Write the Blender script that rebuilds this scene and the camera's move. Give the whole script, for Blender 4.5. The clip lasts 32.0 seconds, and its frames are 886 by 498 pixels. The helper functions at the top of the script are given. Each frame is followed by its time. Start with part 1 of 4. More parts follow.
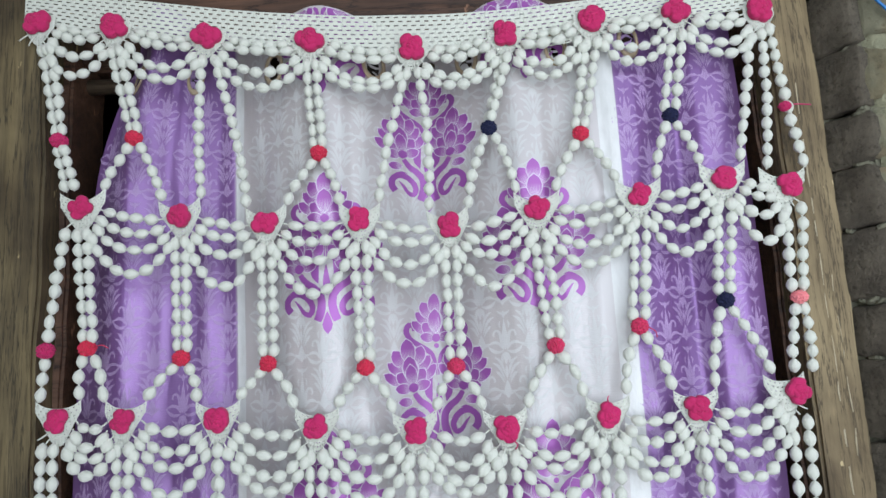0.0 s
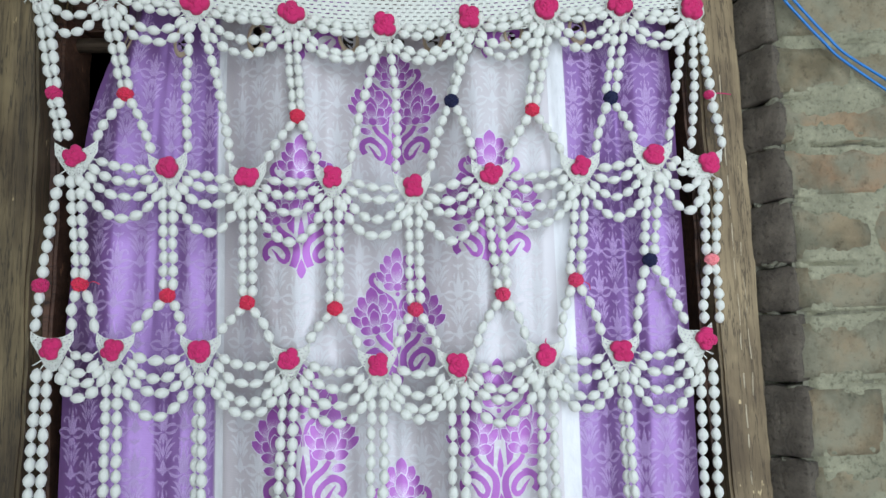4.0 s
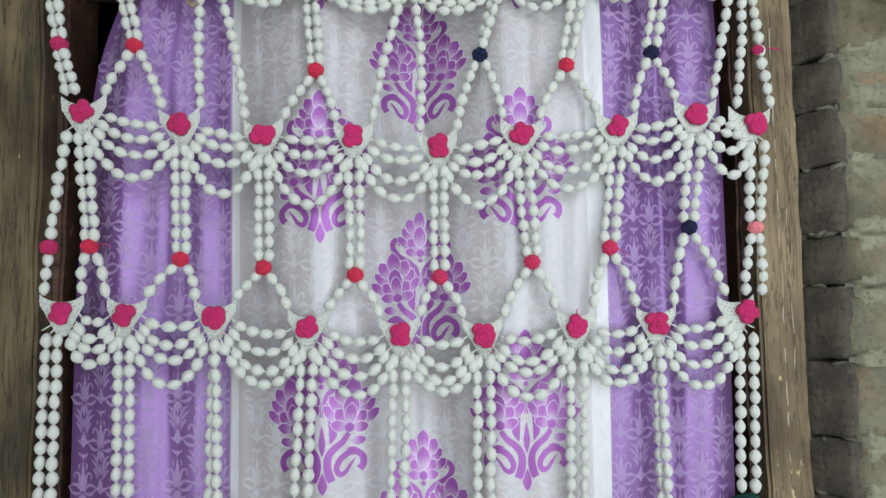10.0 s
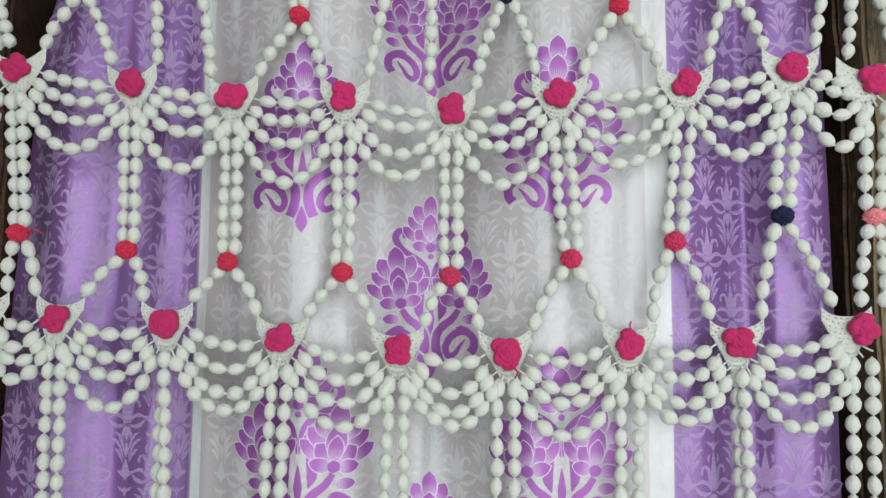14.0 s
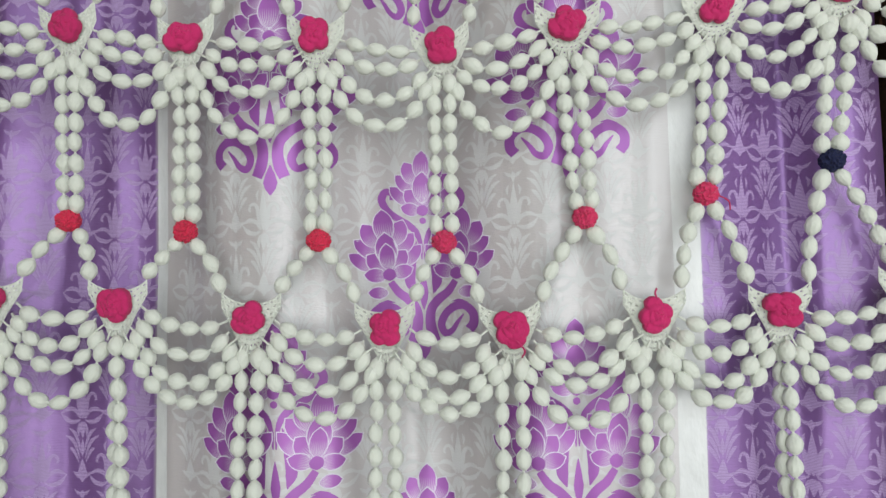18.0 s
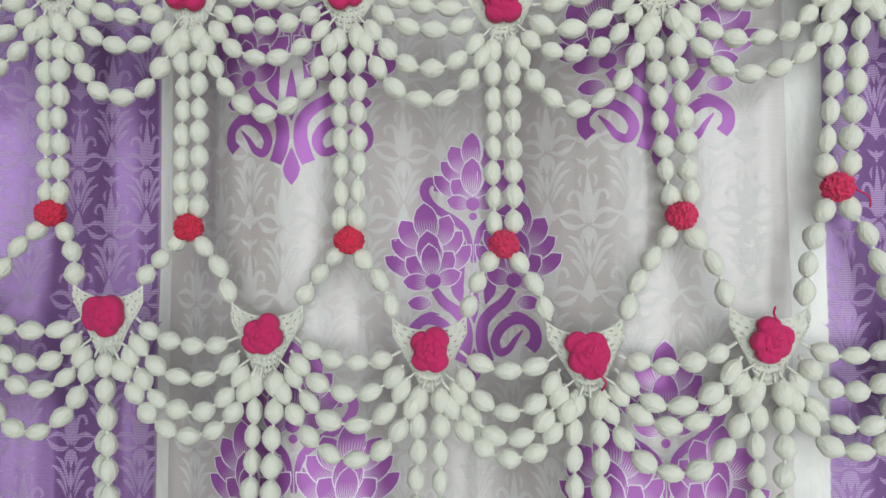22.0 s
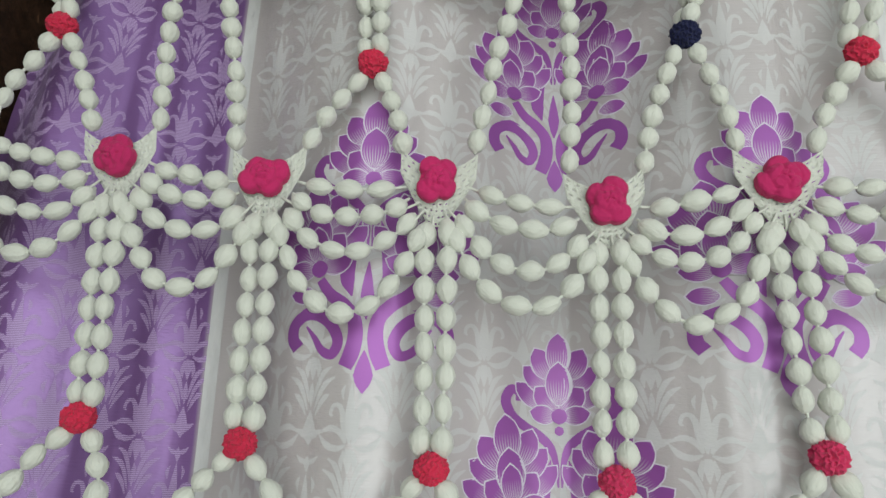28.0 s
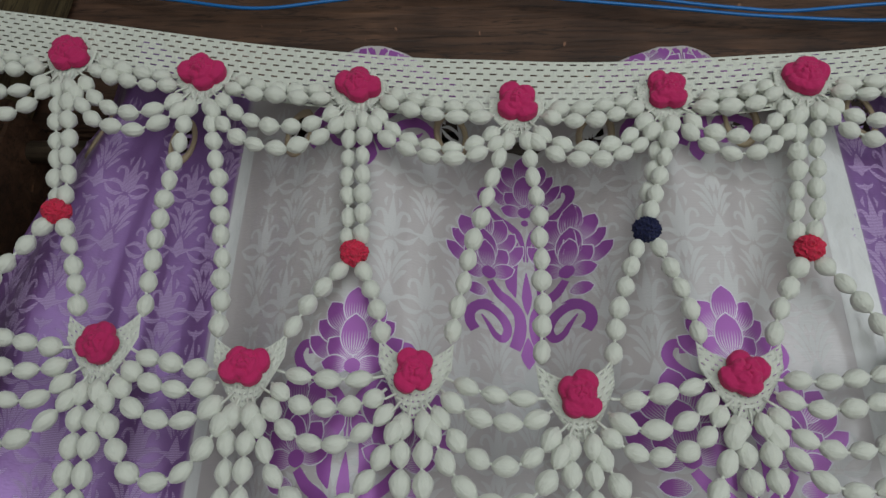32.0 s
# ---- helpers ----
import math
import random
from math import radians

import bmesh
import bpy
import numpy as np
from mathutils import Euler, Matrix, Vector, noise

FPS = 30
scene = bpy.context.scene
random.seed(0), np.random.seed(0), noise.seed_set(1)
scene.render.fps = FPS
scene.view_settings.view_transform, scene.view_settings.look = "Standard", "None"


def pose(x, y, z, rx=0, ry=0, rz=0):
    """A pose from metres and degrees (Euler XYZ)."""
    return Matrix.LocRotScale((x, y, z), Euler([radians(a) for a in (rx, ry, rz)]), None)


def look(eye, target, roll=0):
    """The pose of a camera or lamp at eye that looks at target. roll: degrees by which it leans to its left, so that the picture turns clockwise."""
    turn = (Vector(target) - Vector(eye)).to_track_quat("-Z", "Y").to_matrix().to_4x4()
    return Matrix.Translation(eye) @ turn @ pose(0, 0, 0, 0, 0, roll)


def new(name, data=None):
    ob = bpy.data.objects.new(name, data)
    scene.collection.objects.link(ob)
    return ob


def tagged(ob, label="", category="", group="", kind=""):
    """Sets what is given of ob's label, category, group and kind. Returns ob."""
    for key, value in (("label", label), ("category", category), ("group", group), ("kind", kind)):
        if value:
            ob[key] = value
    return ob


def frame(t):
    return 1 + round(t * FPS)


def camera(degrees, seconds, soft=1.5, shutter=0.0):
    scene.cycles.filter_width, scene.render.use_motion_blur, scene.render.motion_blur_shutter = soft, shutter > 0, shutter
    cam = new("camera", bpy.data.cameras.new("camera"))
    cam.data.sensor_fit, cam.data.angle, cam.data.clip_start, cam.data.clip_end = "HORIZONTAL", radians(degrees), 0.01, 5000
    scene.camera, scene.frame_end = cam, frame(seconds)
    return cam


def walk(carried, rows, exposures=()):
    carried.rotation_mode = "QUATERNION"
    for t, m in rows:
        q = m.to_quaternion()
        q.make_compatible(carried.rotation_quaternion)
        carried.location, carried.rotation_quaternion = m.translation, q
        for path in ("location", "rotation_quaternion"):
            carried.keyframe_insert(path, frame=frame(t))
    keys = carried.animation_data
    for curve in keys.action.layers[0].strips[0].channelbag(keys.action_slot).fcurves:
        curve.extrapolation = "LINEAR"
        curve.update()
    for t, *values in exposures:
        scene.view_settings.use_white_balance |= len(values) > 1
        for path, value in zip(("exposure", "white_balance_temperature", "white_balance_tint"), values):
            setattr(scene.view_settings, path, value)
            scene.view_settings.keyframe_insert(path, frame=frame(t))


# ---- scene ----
cam = camera(67.1, 32.0, 1.5)
PATH = [
    (0.0, 0.0030, 0.0023, 1.5700, 98.68, 3.19, 0.19),
    (0.5, 0.0034, -0.0170, 1.5592, 98.00, 2.38, -0.91),
    (1.0, -0.0018, -0.0386, 1.5542, 98.18, 2.50, -1.68),
    (1.5, -0.0065, -0.0560, 1.5488, 98.38, 2.04, -2.31),
    (2.0, -0.0053, -0.0713, 1.5415, 98.51, 1.95, -2.28),
    (2.5, -0.0056, -0.0755, 1.5373, 98.25, 1.84, -2.82),
    (4.5, -0.0149, -0.1098, 1.5202, 96.63, 1.63, -3.99),
    (5.0, -0.0209, -0.1205, 1.5161, 96.80, 1.35, -3.87),
    (5.5, -0.0152, -0.1158, 1.5187, 94.48, 1.25, -3.71),
    (6.0, -0.0184, -0.1245, 1.5157, 93.66, 0.89, -3.51),
    (6.5, -0.0135, -0.1299, 1.5163, 93.24, 0.91, -3.00),
    (7.0, -0.0075, -0.1370, 1.5184, 92.86, 1.17, -2.90),
    (7.5, -0.0090, -0.1403, 1.5209, 92.11, 1.01, -3.04),
    (8.0, -0.0125, -0.1327, 1.5265, 91.92, 0.80, -2.79),
    (8.5, -0.0149, -0.1152, 1.5174, 92.72, 0.64, -2.77),
    (9.0, -0.0212, -0.0980, 1.5246, 93.02, 0.52, -2.96),
    (9.5, -0.0216, -0.0682, 1.5274, 93.97, 0.75, -2.93),
    (10.0, -0.0207, -0.0471, 1.5302, 93.87, 0.95, -2.68),
    (10.5, -0.0204, -0.0251, 1.5306, 93.31, 1.17, -2.56),
    (11.0, -0.0257, 0.0082, 1.5252, 93.47, 1.43, -2.69),
    (11.5, -0.0283, 0.0479, 1.5216, 93.33, 1.41, -2.56),
    (12.0, -0.0169, 0.0881, 1.5279, 94.44, 0.72, -1.75),
    (12.5, 0.0173, 0.1184, 1.5310, 95.78, -0.34, 0.58),
    (13.0, 0.0386, 0.1318, 1.5237, 95.06, 0.31, 2.33),
    (13.5, 0.0365, 0.1373, 1.5279, 95.87, 0.16, 1.29),
    (14.0, 0.0249, 0.1422, 1.5264, 94.61, -0.01, 1.50),
    (14.5, 0.0171, 0.1354, 1.5209, 93.39, -0.17, 0.68),
    (16.5, 0.0385, 0.1604, 1.5101, 93.24, 0.54, 0.29),
    (17.0, 0.0354, 0.1772, 1.5158, 92.76, 1.05, 0.72),
    (17.5, 0.0296, 0.2040, 1.5182, 92.63, 1.14, 0.90),
    (18.0, 0.0315, 0.2352, 1.5230, 92.35, 1.47, 1.87),
    (18.5, 0.0344, 0.2571, 1.5262, 92.75, 1.15, 1.94),
    (19.0, 0.0392, 0.2637, 1.5268, 93.43, 1.05, 1.61),
    (19.5, 0.0393, 0.2615, 1.5243, 93.37, 1.05, 2.35),
    (20.0, 0.0305, 0.2559, 1.5250, 92.97, 0.97, 3.38),
    (20.5, 0.0279, 0.2580, 1.5347, 91.40, 0.77, 3.75),
    (21.0, 0.0233, 0.2780, 1.5361, 89.99, 0.69, 3.92),
    (21.5, 0.0178, 0.3031, 1.5366, 89.66, 1.04, 4.12),
    (22.0, 0.0061, 0.3414, 1.5368, 91.56, 0.72, 4.12),
    (22.5, -0.0036, 0.3648, 1.5368, 94.29, 0.57, 3.28),
    (23.0, -0.0181, 0.3719, 1.5402, 95.44, 0.33, 3.51),
    (23.5, -0.0300, 0.3840, 1.5432, 96.93, 0.23, 3.19),
    (24.0, -0.0402, 0.3994, 1.5423, 97.42, 0.16, 2.25),
    (24.5, -0.0459, 0.4073, 1.5443, 96.84, -0.32, 2.30),
    (26.5, -0.0510, 0.4243, 1.5528, 100.99, -0.66, -1.19),
    (27.0, -0.0486, 0.4174, 1.5775, 101.07, -0.69, 1.05),
    (27.5, -0.0543, 0.4059, 1.5829, 102.74, -1.23, 2.09),
    (28.0, -0.0607, 0.3908, 1.5869, 103.89, -1.56, 3.43),
    (28.5, -0.0698, 0.3795, 1.5881, 104.68, -2.12, 5.00),
    (29.0, -0.0674, 0.3654, 1.6108, 103.56, -2.54, 5.07),
    (29.5, -0.0680, 0.3637, 1.6153, 105.40, -2.94, 4.36),
    (30.0, -0.0644, 0.3626, 1.6175, 107.28, -2.67, 3.63),
    (30.5, -0.0619, 0.3654, 1.6206, 108.75, -2.13, 2.31),
    (31.0, -0.0595, 0.3628, 1.6254, 109.99, -1.53, 2.09),
    (31.5, -0.0598, 0.3620, 1.6295, 111.91, -1.24, 1.62),
    (32.0, -0.0582, 0.3589, 1.6349, 113.09, -1.25, 1.72),
]
EXPOSURES = [(0.0, 0.55, 6120, 13), (2.5, 0.58, 5980, 13), (6.0, 0.62, 5930, 13), (9.0, 0.48, 6150, 12), (12.0, 0.42, 6400, 11), (14.5, 0.42, 6600, 11),
             (20.0, 0.38, 6750, 10), (24.0, 0.30, 6800, 9), (27.0, 0.20, 6800, 8), (28.5, 0.27, 6800, 8), (30.0, 0.20, 6750, 8), (31.0, 0.15, 6700, 8), (32.0, -0.27, 6600, 10)]
walk(cam, [(t, pose(x, y, z, rx, ry, rz)) for t, x, y, z, rx, ry, rz in PATH], EXPOSURES)

# ---- light ----
world = bpy.data.worlds.new("sky")
scene.world = world
world.use_nodes = True
wn = world.node_tree.nodes
sky = wn.new("ShaderNodeTexSky")
sky.sky_type, sky.sun_disc = "NISHITA", False
sky.sun_elevation, sky.sun_rotation = radians(55), radians(20)
sky.air_density, sky.dust_density, sky.ozone_density = 1.0, 1.5, 1.0
world.node_tree.links.new(sky.outputs[0], wn["Background"].inputs[0])
wn["Background"].inputs[1].default_value = 0.06
sun_data = bpy.data.lights.new("sun", "SUN")
sun_data.energy, sun_data.angle, sun_data.color = 2.5, radians(2), (1.0, 0.97, 0.92)
sun = new("sun", sun_data)
sun.matrix_world = look((1.0, 5.0, 8.0), (0.0, 0.8, 1.6))
# added area lamp out of view, stands in for soft daylight from the front
front_fill_data = bpy.data.lights.new("front_fill_light", "AREA")
front_fill_data.shape, front_fill_data.size, front_fill_data.size_y = "RECTANGLE", 2.2, 1.8
front_fill_data.energy, front_fill_data.color = 29.0, (0.945, 1.0, 1.02)
porch = new("front_fill_light", front_fill_data)
porch.matrix_world = look((0.50, -0.82, 1.65), (0.38, 0.8, 1.62))


# ---- materials ----
def material(name, colour, rough=0.7, metal=0.0, sheen=0.0):
    m = bpy.data.materials.new(name)
    m.use_nodes = True
    b = m.node_tree.nodes["Principled BSDF"]
    b.inputs["Base Color"].default_value = (*colour, 1)
    b.inputs["Roughness"].default_value = rough
    b.inputs["Metallic"].default_value = metal
    b.inputs["Sheen Weight"].default_value = sheen
    return m, m.node_tree.nodes, m.node_tree.links, b


def node(nodes, kind, **values):
    n = nodes.new(kind)
    for key, value in values.items():
        n.inputs[key].default_value = value
    return n


def stretched(nodes, links, scale, source="Object"):
    c = nodes.new("ShaderNodeTexCoord")
    m = nodes.new("ShaderNodeMapping")
    m.inputs["Scale"].default_value = scale
    links.new(c.outputs[source], m.inputs["Vector"])
    return m.outputs[0]


def ramp(nodes, links, value, stops):
    r = nodes.new("ShaderNodeValToRGB")
    while len(r.color_ramp.elements) < len(stops):
        r.color_ramp.elements.new(0.5)
    for e, (at, colour) in zip(r.color_ramp.elements, stops):
        e.position, e.color = at, (*colour, 1)
    links.new(value, r.inputs[0])
    return r.outputs[0]


def blend(nodes, links, factor, a, b, how="MIX"):
    n = nodes.new("ShaderNodeMix")
    n.data_type, n.blend_type = "RGBA", how
    for socket, value in ((n.inputs[0], factor), (n.inputs[6], a), (n.inputs[7], b)):
        if isinstance(value, (int, float)):
            socket.default_value = value
        elif isinstance(value, tuple):
            socket.default_value = (*value, 1)
        else:
            links.new(value, socket)
    return n.outputs[2]


def bump(nodes, links, b, height, strength, distance):
    n = nodes.new("ShaderNodeBump")
    n.inputs["Strength"].default_value, n.inputs["Distance"].default_value = strength, distance
    links.new(height, n.inputs["Height"])
    links.new(n.outputs[0], b.inputs["Normal"])


def yarn(name, colour, spread, scale=600.0, lift=0.0006, fuzz=0.3):
    """Soft wool: fine fibres, slightly uneven dye."""
    m, n, l, b = material(name, colour, 0.9, 0.0, fuzz)
    fine = node(n, "ShaderNodeTexNoise", Scale=scale, Detail=4.0)
    l.new(stretched(n, l, (1, 1, 0.22)), fine.inputs["Vector"])
    broad = node(n, "ShaderNodeTexNoise", Scale=60.0, Detail=2.0)
    l.new(stretched(n, l, (1, 1, 1)), broad.inputs["Vector"])
    info = n.new("ShaderNodeObjectInfo")
    dark = tuple(c * (1 - spread) for c in colour)
    base = blend(n, l, broad.outputs["Fac"], dark, colour)
    base = blend(n, l, info.outputs["Random"], base, blend(n, l, 0.5, base, dark))
    l.new(base, b.inputs["Base Color"])
    bump(n, l, b, fine.outputs["Fac"], 0.9, lift)
    return m


WHITE_YARN = yarn("white_yarn", (0.665, 0.688, 0.608), 0.10, 330.0, 0.0018, fuzz=0.4)
PINK = yarn("pink_yarn", (0.58, 0.018, 0.135), 0.3, 420.0, 0.0011, fuzz=0.1)
RED = yarn("red_yarn", (0.64, 0.02, 0.07), 0.25, fuzz=0.1)
CORAL = yarn("coral_yarn", (0.58, 0.028, 0.07), 0.25, fuzz=0.1)
ROSE = yarn("rose_yarn", (0.63, 0.03, 0.115), 0.25, fuzz=0.1)
NAVY = yarn("navy_yarn", (0.006, 0.010, 0.055), 0.3, fuzz=0.02)
GREEN = yarn("green_yarn", (0.003, 0.062, 0.048), 0.3, fuzz=0.02)
PALE_PINK = yarn("pale_pink_yarn", (0.85, 0.24, 0.26), 0.2)


def wood(name, dark, light, rough, across):
    m, n, l, b = material(name, light, rough)
    grain = node(n, "ShaderNodeTexNoise", Scale=4.0, Detail=8.0, Roughness=0.65, Distortion=0.6)
    l.new(stretched(n, l, across), grain.inputs["Vector"])
    stain = node(n, "ShaderNodeTexNoise", Scale=7.0, Detail=4.0)
    l.new(stretched(n, l, (1, 1, 1)), stain.inputs["Vector"])
    c = ramp(n, l, grain.outputs["Fac"], [(0.3, dark), (0.62, light)])
    streak = node(n, "ShaderNodeTexNoise", Scale=26.0, Detail=6.0, Roughness=0.7)
    l.new(stretched(n, l, tuple(v * 0.5 for v in across)), streak.inputs["Vector"])
    c = blend(n, l, 1.0, c, ramp(n, l, streak.outputs["Fac"], [(0.36, (0.55, 0.53, 0.5)), (0.46, (1, 1, 1)), (0.62, (1, 1, 1)), (0.72, (1.3, 1.28, 1.25))]), "MULTIPLY")
    s = ramp(n, l, stain.outputs["Fac"], [(0.38, (0.45, 0.42, 0.4)), (0.6, (1, 1, 1))])
    c = blend(n, l, 1.0, c, s, "MULTIPLY")
    crack = node(n, "ShaderNodeTexNoise", Scale=5.0, Detail=5.0, Roughness=0.6)
    l.new(stretched(n, l, tuple(v * 0.9 for v in across)), crack.inputs["Vector"])
    c = blend(n, l, ramp(n, l, crack.outputs["Fac"], [(0.482, (0, 0, 0)), (0.497, (0.8, 0.8, 0.8)), (0.503, (0.8, 0.8, 0.8)), (0.518, (0, 0, 0))]), c, tuple(0.3 * v for v in dark))
    fleck = node(n, "ShaderNodeTexNoise", Scale=55.0, Detail=3.0, Roughness=0.6)
    l.new(stretched(n, l, (1, 1, 0.45)), fleck.inputs["Vector"])
    c = blend(n, l, ramp(n, l, fleck.outputs["Fac"], [(0.695, (0, 0, 0)), (0.72, (0.75, 0.75, 0.75))]), c, tuple(min(0.6, 2.2 * v) for v in light))
    l.new(c, b.inputs["Base Color"])
    bump(n, l, b, grain.outputs["Fac"], 0.6, 0.003)
    return m


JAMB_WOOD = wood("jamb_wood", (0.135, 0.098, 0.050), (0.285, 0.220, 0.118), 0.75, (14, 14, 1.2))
# browner timber for the left jamb, darkened to paint in its weaker light
SHADED_JAMB_WOOD = wood("shaded_jamb_wood", (0.066, 0.049, 0.023), (0.190, 0.146, 0.070), 0.7, (14, 14, 0.9))
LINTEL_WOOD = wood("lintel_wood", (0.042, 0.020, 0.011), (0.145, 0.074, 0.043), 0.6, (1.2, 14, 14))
ROD_WOOD = wood("rod_wood", (0.04, 0.028, 0.018), (0.12, 0.09, 0.06), 0.5, (1.2, 20, 20))


def brick_material():
    m, n, l, b = material("brick", (0.3, 0.2, 0.13), 0.9)
    info = n.new("ShaderNodeObjectInfo")
    place = stretched(n, l, (1, 1, 1))
    coarse = node(n, "ShaderNodeTexNoise", Scale=14.0, Detail=6.0, Roughness=0.6)
    coarse.noise_dimensions = "4D"
    l.new(place, coarse.inputs["Vector"])
    l.new(info.outputs["Random"], coarse.inputs["W"])
    fine = node(n, "ShaderNodeTexNoise", Scale=75.0, Detail=9.0, Roughness=0.75)
    l.new(place, fine.inputs["Vector"])
    clay = ramp(n, l, info.outputs["Random"], [(0.0, (0.320, 0.252, 0.148)), (0.4, (0.292, 0.252, 0.148)), (0.7, (0.355, 0.236, 0.132)), (1.0, (0.298, 0.264, 0.160))])
    smear = ramp(n, l, coarse.outputs["Fac"], [(0.40, (0, 0, 0)), (0.58, (1, 1, 1))])
    c = blend(n, l, smear, clay, (0.285, 0.272, 0.182))
    speck = ramp(n, l, fine.outputs["Fac"], [(0.34, (0.55, 0.53, 0.5)), (0.47, (1, 1, 1)), (0.62, (1, 1, 1)), (0.70, (1.35, 1.35, 1.3))])
    grime = node(n, "ShaderNodeTexNoise", Scale=11.0, Detail=5.0, Roughness=0.65)
    grime.noise_dimensions = "4D"
    l.new(place, grime.inputs["Vector"])
    far = n.new("ShaderNodeMath")
    far.operation = "MULTIPLY"
    l.new(info.outputs["Random"], far.inputs[0])
    far.inputs[1].default_value = 17.0
    l.new(far.outputs[0], grime.inputs["W"])
    c = blend(n, l, 1.0, c, ramp(n, l, grime.outputs["Fac"], [(0.36, (0.5, 0.5, 0.47)), (0.56, (1, 1, 1))]), "MULTIPLY")
    l.new(blend(n, l, 1.0, c, speck, "MULTIPLY"), b.inputs["Base Color"])
    bump(n, l, b, fine.outputs["Fac"], 1.0, 0.008)
    return m


BRICK = brick_material()


def plaster_material(name, low, high, lift):
    m, n, l, b = material(name, high, 0.95)
    place = stretched(n, l, (1, 1, 1))
    a = node(n, "ShaderNodeTexNoise", Scale=22.0, Detail=8.0, Roughness=0.7)
    l.new(place, a.inputs["Vector"])
    grit = node(n, "ShaderNodeTexNoise", Scale=140.0, Detail=6.0, Roughness=0.75)
    l.new(place, grit.inputs["Vector"])
    c = ramp(n, l, a.outputs["Fac"], [(0.32, low), (0.66, high)])
    c = blend(n, l, 1.0, c, ramp(n, l, grit.outputs["Fac"], [(0.36, (0.5, 0.5, 0.48)), (0.47, (1, 1, 1)), (0.60, (1, 1, 1)), (0.70, (1.45, 1.45, 1.4))]), "MULTIPLY")
    l.new(c, b.inputs["Base Color"])
    add = n.new("ShaderNodeMath")
    add.operation = "MULTIPLY_ADD"
    l.new(grit.outputs["Fac"], add.inputs[0])
    add.inputs[1].default_value = 0.35
    l.new(a.outputs["Fac"], add.inputs[2])
    bump(n, l, b, add.outputs[0], 0.9, lift)
    return m


MORTAR = plaster_material("mortar", (0.095, 0.093, 0.065), (0.225, 0.22, 0.152), 0.009)
SMEAR = plaster_material("smeared_mortar", (0.172, 0.170, 0.109), (0.310, 0.304, 0.200), 0.008)
# dark mortar; the shade on the recessed brick ends is in its colour too
SHADED_END_MORTAR = plaster_material("shaded_end_mortar", (0.055, 0.047, 0.035), (0.165, 0.140, 0.102), 0.016)
CONCRETE = plaster_material("concrete", (0.20, 0.19, 0.17), (0.36, 0.34, 0.30), 0.004)
# near-black: the back room's lack of light is put into the colour
UNLIT_PLASTER = plaster_material("unlit_plaster", (0.05, 0.045, 0.04), (0.09, 0.08, 0.07), 0.004)


def satin(name, stops, rough, hatch=None, gleam=0.0, gloss=0.4):
    """Woven satin cloth whose stripes run down the cloth; the UV's first axis goes across it."""
    m, n, l, b = material(name, (0.5, 0.5, 0.5), rough, 0.0 if callable(gleam) else gleam, 0.15)
    uv = n.new("ShaderNodeUVMap")
    split = n.new("ShaderNodeSeparateXYZ")
    l.new(uv.outputs[0], split.inputs[0])
    c = ramp(n, l, split.outputs[0], stops)
    if len(stops) > 2:
        c.node.color_ramp.interpolation = "LINEAR"
    broad = node(n, "ShaderNodeTexNoise", Scale=14.0, Detail=3.0)
    l.new(stretched(n, l, (1, 1, 0.3)), broad.inputs["Vector"])
    c = blend(n, l, 1.0, c, ramp(n, l, broad.outputs["Fac"], [(0.3, (0.88, 0.88, 0.88)), (0.7, (1, 1, 1))]), "MULTIPLY")
    if callable(gleam):
        l.new(ramp(n, l, split.outputs[0], [(at, (v, v, v)) for at, v in gleam()]), b.inputs["Metallic"])
    if hatch:
        lines = node(n, "ShaderNodeTexWave", Scale=250.0, Distortion=1.5)
        lines.bands_direction = "Z"
        l.new(stretched(n, l, (1, 1, 1)), lines.inputs["Vector"])
        c = blend(n, l, ramp(n, l, lines.outputs["Fac"], [(0.25, (0.75, 0.75, 0.75)), (0.6, (0, 0, 0))]), c, hatch)
    l.new(c, b.inputs["Base Color"])
    weft = node(n, "ShaderNodeTexNoise", Scale=600.0, Detail=1.0)
    l.new(stretched(n, l, (0.1, 1, 1)), weft.inputs["Vector"])
    crease = node(n, "ShaderNodeTexNoise", Scale=30.0, Detail=3.0)
    l.new(stretched(n, l, (1, 1, 0.12)), crease.inputs["Vector"])
    add = n.new("ShaderNodeMath")
    add.operation = "MULTIPLY_ADD"
    l.new(crease.outputs["Fac"], add.inputs[0])
    add.inputs[1].default_value = 9.0
    l.new(weft.outputs["Fac"], add.inputs[2])
    bump(n, l, b, add.outputs[0], 0.3, 0.0006)
    b.inputs["Specular IOR Level"].default_value = gloss
    b.inputs["Specular Tint"].default_value = (0.84, 0.97, 1.0, 1)
    return m


# ---- the cloth's shape ----
def wall_of_beads(z):
    """Depth at which the garland hangs, a little nearer at its foot."""
    return 0.798 + 0.022 * max(0.0, z - 1.49) / 0.5


# fold lines across the cloth: x and how far the cloth falls back there
FOLDS = [(-0.560, 0.0), (-0.470, 0.055), (-0.405, 0.022), (-0.338, 0.050), (-0.262, 0.056), (-0.138, 0.0), (-0.008, 0.066), (0.112, 0.0), (0.166, 0.011), (0.205, 0.007), (0.246, 0.003), (0.318, 0.028), (0.345, 0.010), (0.368, 0.008), (0.430, 0.036), (0.450, 0.036)]


